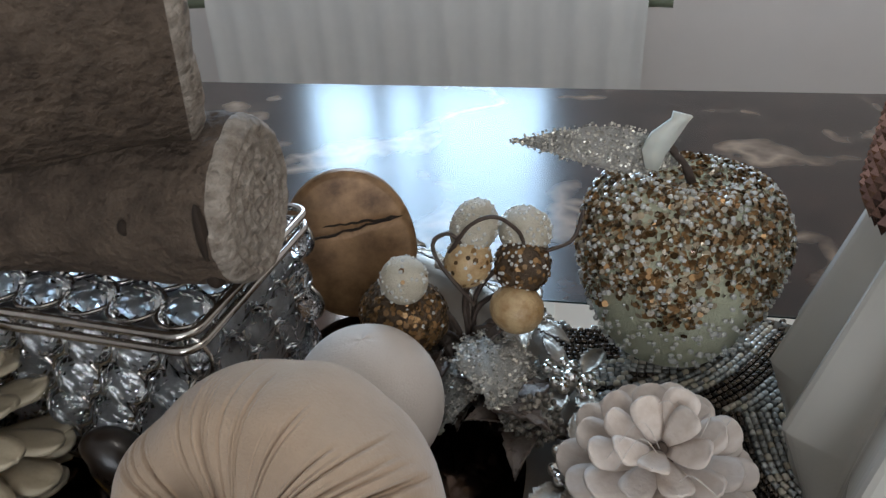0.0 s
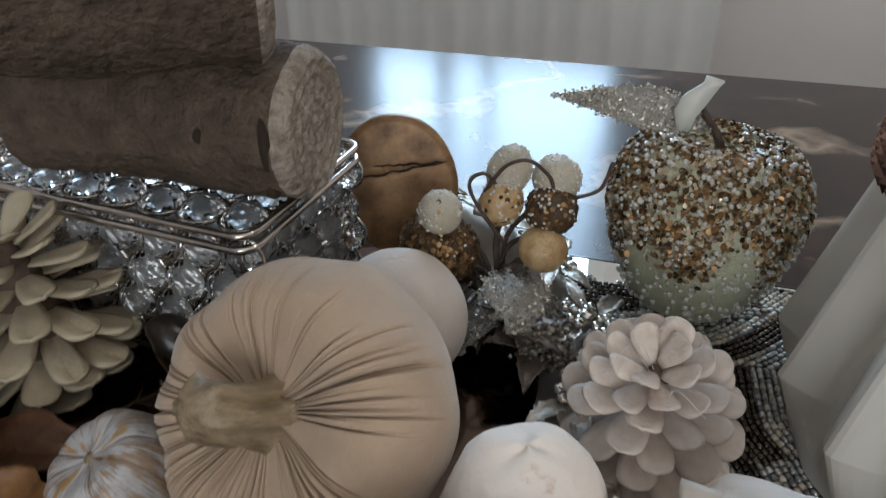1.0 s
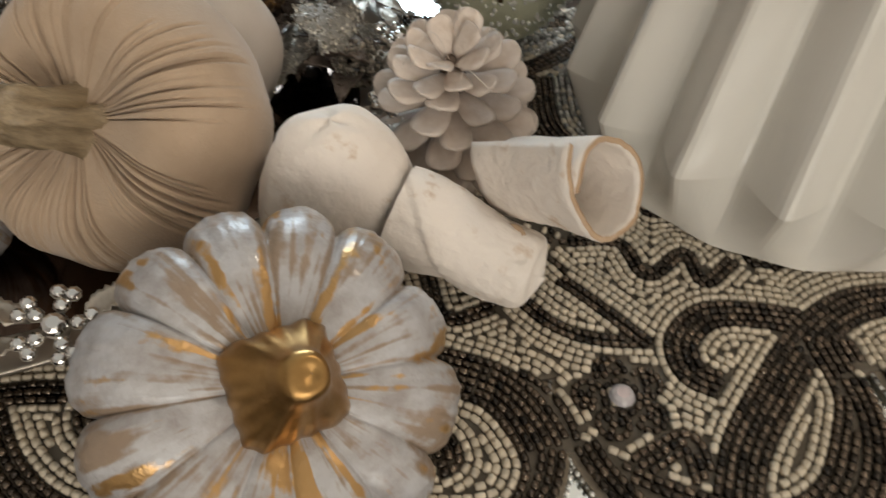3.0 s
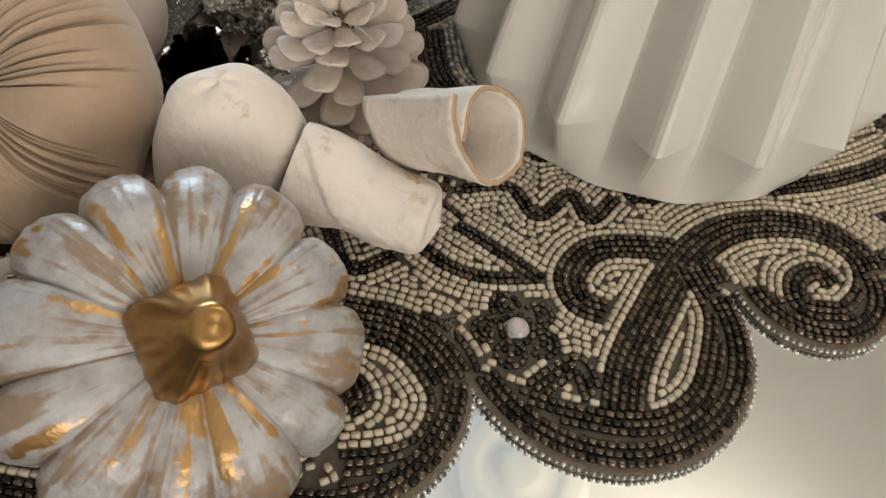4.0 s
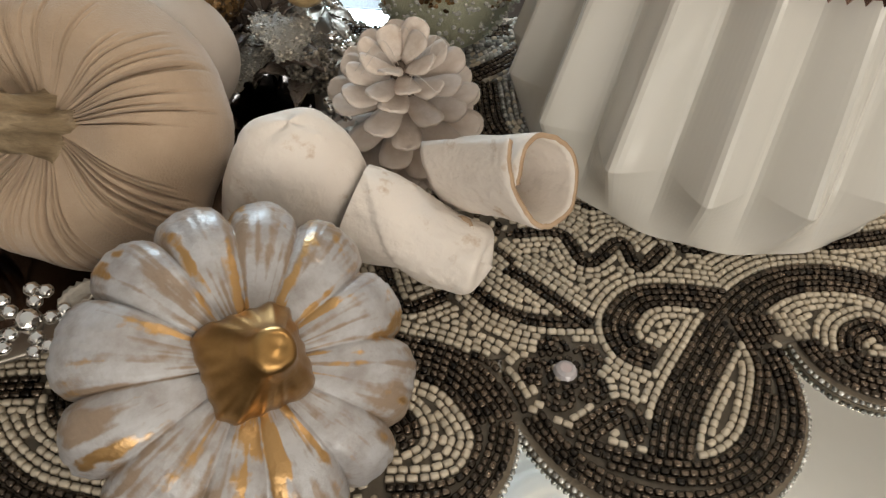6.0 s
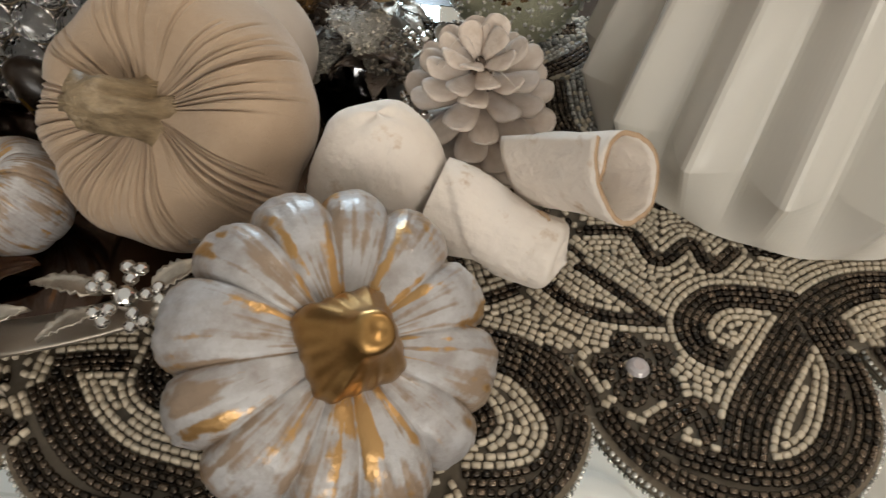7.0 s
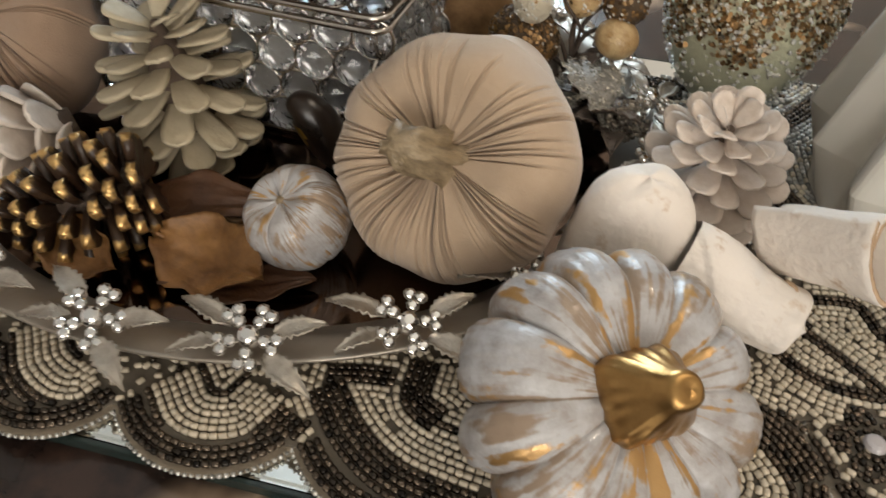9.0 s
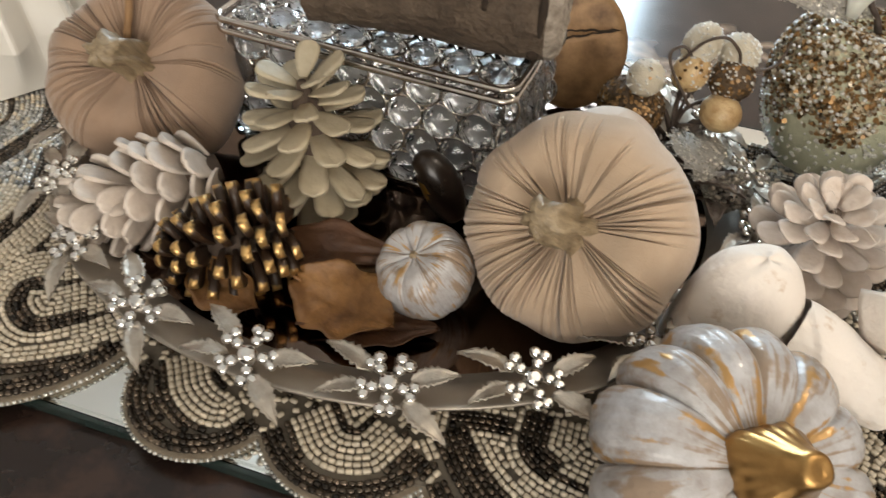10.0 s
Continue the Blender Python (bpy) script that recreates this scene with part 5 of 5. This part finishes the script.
    for x, w, z in rings:
        vs_ = [bm.verts.new((x + sx * w, sy * 0.0011, z)) for sx, sy in ((-1, -1), (1, -1), (1, 1), (-1, 1))]
        if prev:
            for i in range(4):
                bm.faces.new((prev[i], prev[(i + 1) % 4], vs_[(i + 1) % 4], vs_[i]))
        else:
            bm.faces.new(vs_[::-1])
        prev = vs_
    bm.faces.new(prev)
    tg = part("ribbon_end", bm, M_TAG, th, "folded white ribbon end")
    tg.matrix_basis = pose(-0.0125, -0.004, 0.037, 0, 12, 0)
    return th


ap = apple(pose(0.0775, 0.2530, 0.0405, -4, 3, 0))
copy_thing(ap, pose(-0.320, 0.318, 0.0365, 0, 0, 140))


# ---- berry spray, wood slice, glitter leaves ----
def berries():
    th = holder("berry_spray", pose(0, 0, 0), "spray of sugared amber berries on brown wire stems", "berry spray")
    rnd = random.Random(17)
    items = [((0.018, 0.221, 0.043), 0.0092, 0.0082, M_BERRY, 0, 0), ((-0.018, 0.214, 0.059), 0.0078, 0.0080, M_FROST, 60, 6), ((0.002, 0.228, 0.057), 0.0080, 0.0090, M_BERRY, 60, 40),
             ((0.0040, 0.233, 0.0675), 0.0080, 0.0098, M_FROST, 90, 0), ((0.0210, 0.236, 0.0640), 0.0090, 0.0085, M_FROST, 130, 0), ((0.020, 0.229, 0.0550), 0.0094, 0.0096, M_GLIT_DARK, 70, 260), ((-0.0200, 0.222, 0.0400), 0.0150, 0.0125, M_GLIT_DARK, 40, 1200)]
    for (x, y, z), r, h, mt, nb, nf in items:
        v, fa = surface(lambda u, w: (r * math.sin(math.pi * w) * math.cos(2 * math.pi * u), r * math.sin(math.pi * w) * math.sin(2 * math.pi * u), h * math.cos(math.pi * w)), 32, 20, flip=True)
        b = raw("berry", v, fa, M_BUD if mt is M_GLIT_DARK else mt, th)
        b.matrix_basis = pose(x, y, z, rnd.uniform(-20, 20), rnd.uniform(-25, 25), 0)
        bv, bf = [], []
        for k in range(nb):
            a, w = rnd.uniform(0, 6.283), math.acos(1 - 1.5 * rnd.random())
            balls(bv, bf, (r * math.sin(w) * math.cos(a), r * math.sin(w) * math.sin(a), h * math.cos(w)), rnd.uniform(.0005, .0008))
        if bv:
            o = raw("beadlet_crust", bv, bf, M_BEADLET, b, "tiny clear beads", smooth=False)
            o["kind"] = "stuff"
        gv, gf = [], []
        for k in range(nf):
            a, w = rnd.uniform(0, 6.283), math.acos(1 - 2 * rnd.random())
            n = Vector((math.sin(w) * math.cos(a), math.sin(w) * math.sin(a), math.cos(w)))
            flakes(gv, gf, (r * n.x * 1.02, r * n.y * 1.02, h * n.z * 1.02), n, rnd.uniform(.0006, .0011), 6, rnd)
        if gv:
            o = raw("glitter", gv, gf, M_GLIT_DARK, b, "bronze glitter flakes", smooth=False)
            o["kind"] = "stuff"
    foot = Vector((0.004, 0.222, 0.008))
    for (x, y, z), r, h, *_ in items:
        mid = (foot + Vector((x, y, z))) / 2 + Vector((-.002 - .3 * x, 0.004, .004))
        v, fa = tube_mesh(smooth_path([foot + Vector((rnd.uniform(-.002, .002), rnd.uniform(-.002, .002), 0)), mid, (x, y, z - h * .8)], 6), [0.0010] * 13, 7, wobble=.15, seed=int(z * 1000))
        raw("stem", v, fa, M_TWIG, th)
    for c in ([(0.004, .220, .045), (-.007, .222, .060), (-.009, .224, .067), (-.004, .226, .069), (0.001, .226, .064)],
              [(-.004, .226, .062), (.003, .224, .073), (.011, .224, .076), (.018, .226, .070), (.0205, .227, .064)],
              [(.024, .229, .060), (.030, .231, .060), (.037, .233, .063), (.040, .236, .072)]):
        v, fa = tube_mesh(smooth_path(c, 6), [0.0007] * (6 * (len(c) - 1) + 1), 6, wobble=.1)
        raw("tendril", v, fa, M_TWIG, th, "curling brown wire tendril")
    for ang, ln, wd, base, ry in ((-78, 0.040, 0.022, (0.006, 0.222, 0.030), 8), (-120, 0.036, 0.018, (0.004, 0.218, 0.024), 24), (-30, 0.028, 0.016, (0.008, 0.224, 0.014), 5)):
        v, fa = leaf_mesh(ln, wd, 0.005, 0.22, 0.0009, 0.09, 16, int(ln * 1000))
        lf = raw("leaf", v, fa, M_SLEAF, th, "silver glittered leaf with toothed edge")
        lf.matrix_basis = pose(*base, 0, ry, ang)
        gv, gf = [], []
        for k in range(800):
            q = rnd.choice(v[:len(v) // 2])
            flakes(gv, gf, (q[0] + rnd.uniform(-.0014, .0014), q[1] + rnd.uniform(-.001, .001), q[2] + .0004), (0, 0, 1), rnd.uniform(.0003, .0006), 6, rnd, 0.6)
        g = raw("glitter", gv, gf, M_GLIT_LEAF, lf, "silver glitter on the leaf", smooth=False)
        g["kind"] = "stuff"


berries()


def brown_sprig():
    th = holder("leaf_sprig", pose(-0.006, 0.222, 0.010), "sprig of dark glossy brown artificial leaves", "leaf sprig")
    rnd = random.Random(40)
    # a cluster of glittered seeds and the leaves below it
    bv, bf = [], []
    for k in range(150):
        d = Vector((rnd.gauss(0, 1), rnd.gauss(0, 1), rnd.gauss(0, 1))).normalized() * (rnd.uniform(0.5, 1) ** 0.5)
        balls(bv, bf, (0.0285 + d.x * .0085, -0.0370 + d.y * .0075, 0.0175 + d.z * .0085), rnd.uniform(.0007, .0013))
    ob = raw("glitter_seed", bv, bf, M_GLIT_SEED, th, "cluster of dull silvery seeds")
    ob["kind"] = "stuff"
    for k in range(7):
        v, fa = leaf_mesh(rnd.uniform(.018, .028), rnd.uniform(.008, .013), 0.003, 0.3, 0.0007, 0.08, 12, 30 + k)
        lf = raw("leaf", v, fa, M_BROWNLEAF, th)
        lf.matrix_basis = pose(0.022 + rnd.uniform(-.006, .004), -0.030 + rnd.uniform(-.006, .006), rnd.uniform(0.006, .016), rnd.uniform(-30, 30), rnd.uniform(-25, 25), -150 + 50 * k + rnd.uniform(-10, 10))
    for k in range(11):
        v, fa = leaf_mesh(rnd.uniform(.024, .036), rnd.uniform(.007, .012), 0.003, 0.3, 0.0007, 0.06, 12, k)
        lf = raw("leaf", v, fa, M_BROWNLEAF, th)
        lf.matrix_basis = pose(rnd.uniform(-.006, .004), rnd.uniform(-.006, .004), rnd.uniform(0.002, .014), rnd.uniform(-30, 30), rnd.uniform(-50, -5), 100 + 26 * k + rnd.uniform(-10, 10))
    for k in range(8):
        v, fa = leaf_mesh(rnd.uniform(.022, .030), rnd.uniform(.011, .015), 0.003, 0.25, 0.0007, 0.06, 12, 50 + k)
        lf = raw("leaf", v, fa, M_BROWNLEAF, th)
        lf.matrix_basis = pose(rnd.uniform(-.002, .008), rnd.uniform(-.014, -.002), rnd.uniform(0.001, .008), rnd.uniform(-20, 20), rnd.uniform(-15, 4), -140 + 37 * k + rnd.uniform(-10, 10))
    v, fa = tube_mesh(smooth_path([(0, 0, -.0025), (0.001, 0.0, .008), (-.004, .002, .020)], 5), [.0012] * 11, 7, wobble=.15)
    raw("stem", v, fa, M_TWIG, th)


brown_sprig()


def wood_slice():
    th = holder("wood_slice", aim((-0.0475, 0.274, 0.0375), (0.18, -0.93, 0.28)), "gilded brown wood slice leaning upright with dark cracks", "wood slice")

    def f(u, v):
        a = 2 * math.pi * u
        pts = [(0.0, 0.004), (0.4, 0.0042), (0.9, 0.004), (0.985, 0.0033), (1.0, 0.002), (1.0, -0.002), (0.985, -0.0033), (0.5, -0.004), (0, -0.004)]
        k = min(int(v * 8), 7)
        fr = v * 8 - k
        r = pts[k][0] * (1 - fr) + pts[k + 1][0] * fr
        z = pts[k][1] * (1 - fr) + pts[k + 1][1] * fr
        wob = 1 + 0.03 * math.cos(2 * a + .6) + 0.02 * noise.noise(Vector((math.cos(a), math.sin(a), 0)))
        x, y = 0.0262 * r * wob * math.cos(a), 0.0315 * r * wob * math.sin(a)
        crack = math.exp(-((y - 0.006 - 0.15 * x) / 0.0006) ** 2) + 0.7 * math.exp(-((y - 0.0085 - 0.05 * x) / 0.0004) ** 2)
        return (x, y, z - 0.0009 * crack * (1 if z > 0.001 else 0))
    v, fa = surface(f, 96, 64)
    raw("disc", v, fa, M_SLICE, th)
    rnd = random.Random(3)
    for y0, slope, x0, x1 in ((0.0065, 0.16, -0.024, 0.020), (0.0090, 0.05, -0.010, 0.022)):
        pts = [(x0 + (x1 - x0) * k / 14, y0 + slope * (x0 + (x1 - x0) * k / 14) + rnd.uniform(-.0006, .0006), 0.0040) for k in range(15)]
        v, fa = tube_mesh(pts, [0.00012] + [rnd.uniform(.0003, .0007) for _ in range(13)] + [0.00012], 6)
        raw("crack", v, fa, M_KNOT, th, "dark split in the wood")


wood_slice()


# ---- crystal box and log ornament ----
def crystal_box():
    ux, uy = Vector((0.978, -0.208, 0)), Vector((0.208, 0.978, 0))
    L, W, H = 0.132, 0.074, 0.060
    centre = Vector((-0.071, 0.173, 0)) - ux * (L / 2) + uy * (W / 2)
    th = holder("crystal_box", Matrix.Translation((centre.x, centre.y, TRAY_FLOOR)) @ Matrix.Rotation(math.atan2(ux.y, ux.x), 4, 'Z'), "crystal beaded jewel box with double nickel rails", "jewel box")
    # block added inside the see-through box, a reflector that brightens its crystals
    part("crystal_reflector", box(bmesh.new(), L - .014, W - .014, H - .008, Matrix.Translation((0, 0, (H - .008) / 2 + .002)), .003), M_REFLECTOR, th, "added silver reflector block behind the crystals", smooth=False)

    def rail(z, grow, rad):
        pts = []
        hx, hy, c = L / 2 + grow, W / 2 + grow, 0.006
        for sx, sy, a0 in ((1, 1, 0), (-1, 1, 90), (-1, -1, 180), (1, -1, 270)):
            for k in range(7):
                a = radians(a0 + 15 * k)
                pts.append((sx * (hx - c) + c * math.cos(a), sy * (hy - c) + c * math.sin(a), z))
        pts.append(pts[0])
        return tube_mesh(pts, [rad] * len(pts), 10, closed_ends=False)
    for z, g, r in ((H - .0035, .001, .0014), (H + .0015, .001, .0014), (.003, -.001, .0013)):
        v, f = rail(z, g, r)
        raw("rail", v, f, M_CHROME, th, "polished nickel rail")
    # crystals in wire rings, on the four sides and the lid
    R = 0.0079
    verts, faces = [], []
    sides = 9
    for j, (z, rr) in enumerate(((0.0050, 0.0), (0.0049, R * .46), (0.0030, R * .80), (0.0, R * .97), (-0.0030, R * .66), (-0.0050, R * .3), (-0.0054, 0))):
        for k in range(sides):
            a = 2 * math.pi * (k + (0.5 if j % 2 else 0)) / sides
            verts.append((rr * math.cos(a), rr * math.sin(a), z))
    for j in range(6):
        for k in range(sides):
            a, b = j * sides + k, j * sides + (k + 1) % sides
            faces += [(a, a + sides, b), (b, a + sides, b + sides)]
    crystal = None
    ring_pts = [(R * 1.05 * math.cos(2 * math.pi * k / 20), R * 1.05 * math.sin(2 * math.pi * k / 20), 0) for k in range(21)]
    rv, rf = tube_mesh(ring_pts, [0.0007] * 21, 6, closed_ends=False)
    ringm = None
    spots = []
    p = 0.0162
    for j in range(4):
        z = 0.0095 + j * 0.0140
        off = 0.25 * p if j % 2 else -0.25 * p
        for i in range(8):
            x = (i - 3.5) * p + off
            spots.append(pose(x, -W / 2 + .003, z, 90, 0, 0))
            spots.append(pose(x, W / 2 - .003, z, -90, 0, 0))
        for i in range(5):
            y = (i - 2) * 0.0150 + off * .5
            if abs(y) < W / 2 - .004:
                spots.append(pose(L / 2 - .003, y, z, 90, 0, 90))
                spots.append(pose(-L / 2 + .003, y, z, 90, 0, -90))
    for j in range(4):
        for i in range(8):
            spots.append(pose((i - 3.5) * p, (j - 1.5) * p, H - .0005))
    for m in spots:
        if crystal is None:
            o = raw("crystal", verts, faces, M_CRYSTAL, th, smooth=False)
            o.matrix_basis, crystal = m, o.data
            o = raw("wire_ring", rv, rf, M_CHROME, th)
            o.matrix_basis, ringm = m, o.data
        else:
            share("crystal", crystal, m, th)
            share("wire_ring", ringm, m, th)
    return th


crystal_box()


def log_ornament():
    th = holder("log_ornament", Matrix(), "weathered brown log ornament standing on a crystal box", "log")

    def log(name, end, axis, length, r, seed, squash=1.0):
        m = aim(end, Vector(axis) * -1)

        def f(u, v):
            a = 2 * math.pi * u
            if v < 0.36:
                k = v / 0.36
                return_r, z = r * (0.93 * k), 0.0005 * math.sin(k * 36 + 2 * noise.noise(Vector((math.cos(a), math.sin(a), k * 2 + seed)))) + 0.0007 * noise.noise(Vector((math.cos(a) * k * 6, math.sin(a) * k * 6, seed)))
            else:
                k = (v - 0.36) / 0.64
                return_r, z = r * (0.93 + 0.07 * min(1, k / .02)), -length * k - 0.0008
            n = noise.noise(Vector((math.cos(a) * 1.2, math.sin(a) * 1.2, z * 25 + seed))) * 0.10 + noise.noise(Vector((math.cos(a) * 5, math.sin(a) * 5, z * 160 + seed))) * 0.022 + noise.noise(Vector((math.cos(a) * 14, math.sin(a) * 14, z * 330 + seed))) * 0.016 + 0.05 * max(0, noise.noise(Vector((math.cos(a) * 7, math.sin(a) * 7, z * 60)))) * math.exp(z / 0.012)
            rr = return_r * (1 + n * min(1, return_r / r))
            return (rr * math.cos(a), rr * math.sin(a) * squash, z)
        v, fa = surface(f, 160, 120)
        ob = raw(name, v, fa, M_LOG, th)
        ob.data.materials.append(M_LOGEND)
        ob.data.polygons.foreach_set("material_index", [1 if i // 160 < 46 else 0 for i in range(len(fa))])
        ob.matrix_basis = m
        return ob
    log("lower_log", (-0.0555, 0.2035, 0.0935), (-0.995, 0.10, 0.0), 0.10, 0.0240, 3)
    log("upper_log", (-0.0665, 0.2055, 0.1500), (-0.915, -0.40, 0.03), 0.085, 0.036, 11)
    rnd = random.Random(6)
    for x, y, z, sx, sz in ((-0.0640, 0.1805, 0.0955, .0016, .0085), (-0.0660, 0.1860, 0.0780, .0026, .0028), (-0.0850, 0.1822, 0.0965, .0016, .0024)):
        v, fa = surface(lambda u, w: (sx * math.sin(math.pi * w) * math.cos(2 * math.pi * u) * (1 + .2 * math.sin(5 * u * 6.28)), 0.0016 * math.sin(math.pi * w) * math.sin(2 * math.pi * u), sz * math.cos(math.pi * w)), 20, 12, flip=True)
        k = raw("knot", v, fa, M_KNOT, th, "dark burnt knot hole")
        k.matrix_basis = pose(x, y, z, 0, 0, -12)


log_ornament()


# ---- dried leaves and pod on the tray ----
def dried_leaf(m, ln, wd, curl, seed, label, mat=M_DRYLEAF):
    th = holder("dried_leaf", m, label, "leaf", "dried leaves")
    rnd = random.Random(seed)
    n, cols = 22, 17
    verts, faces = [], []
    for j in range(n + 1):
        t = j / n
        w = wd * .5 * (math.sin(math.pi * (0.03 + 0.97 * t) ** 0.9) ** 0.7 + .02) * (1 + 0.10 * math.sin(t * 17 + seed))
        for i in range(cols):
            s = i / (cols - 1) * 2 - 1
            z = curl * wd * (abs(s) ** 1.6) + 0.1 * wd * math.sin(t * 5 + seed) + 0.08 * wd * noise.noise(Vector((t * 3, s * 2, seed)))
            z += 0.10 * wd * abs(noise.noise(Vector((t * 4 + seed, s * 2.4, 1.7)))) + 0.012 * wd * math.sin((t * 7 - abs(s) * 2.2) * 6.28) * abs(s) ** .5 - 0.04 * wd * math.exp(-(s * 9) ** 2)
            verts.append((t * ln, s * w, z))
    k = len(verts)
    verts += [(x, y, z - .0005) for x, y, z in verts]
    for j in range(n):
        for i in range(cols - 1):
            a = j * cols + i
            faces.append((a, a + cols, a + cols + 1, a + 1)[::-1])
            faces.append((k + a, k + a + cols, k + a + cols + 1, k + a + 1))
    edge = [i for i in range(cols)] + [j * cols + cols - 1 for j in range(1, n + 1)] + [n * cols + i for i in range(cols - 2, -1, -1)] + [j * cols for j in range(n - 1, 0, -1)]
    for a, b in zip(edge, edge[1:] + edge[:1]):
        faces.append((a, b, b + k, a + k)[::-1])
    raw("blade", verts, faces, mat, th)
    v, f = tube_mesh([(-.012, 0, 0.002), (-.004, 0, .001), (0.002, 0, 0.0)], [.0006, .0008, .001], 6)
    raw("stalk", v, f, mat, th)


dried_leaf(pose(-0.139, 0.110, 0.0150, 16, 3, -20), 0.044, 0.030, 0.12, 3, "curled orange brown dried leaf on a smoky tray")
dried_leaf(pose(-0.176, 0.106, 0.0140, 30, 0, -24), 0.030, 0.020, 0.2, 7, "small folded brown dried leaf below a gilded cone")
dried_leaf(pose(-0.158, 0.126, 0.0130, 12, -2, 4), 0.052, 0.022, 0.12, 11, "flat dark brown dried leaf on the tray", M_DARKLEAF)
dried_leaf(pose(-0.122, 0.094, 0.0095, 4, 0, 10), 0.040, 0.015, 0.05, 16, "thin dark red brown dried leaf on the tray", M_DARKLEAF)


def pod():
    th = holder("seed_pod", pose(-0.095, 0.166, TRAY_FLOOR), "dark glossy seed pod with a rubbed gold patch", "seed pod")
    path = smooth_path([(0.007, 0, 0.002), (0.003, 0.0, 0.011), (-0.001, 0.0, 0.020), (-0.006, 0.0, 0.027), (-0.012, 0.0, 0.029)], 8)
    rad = [0.0085 * (math.sin(math.pi * min(1, 0.12 + 0.86 * i / (len(path) - 1))) ** 0.55) for i in range(len(path))]
    v, f = tube_mesh(path, rad, 24)
    worn = [1.0 if (p[0] < -0.004 and 0.005 < p[2] < 0.022 and p[1] < -0.002) else 0.0 for p in v]
    raw("pod", v, f, M_POD, th, attr=("worn", worn))


pod()
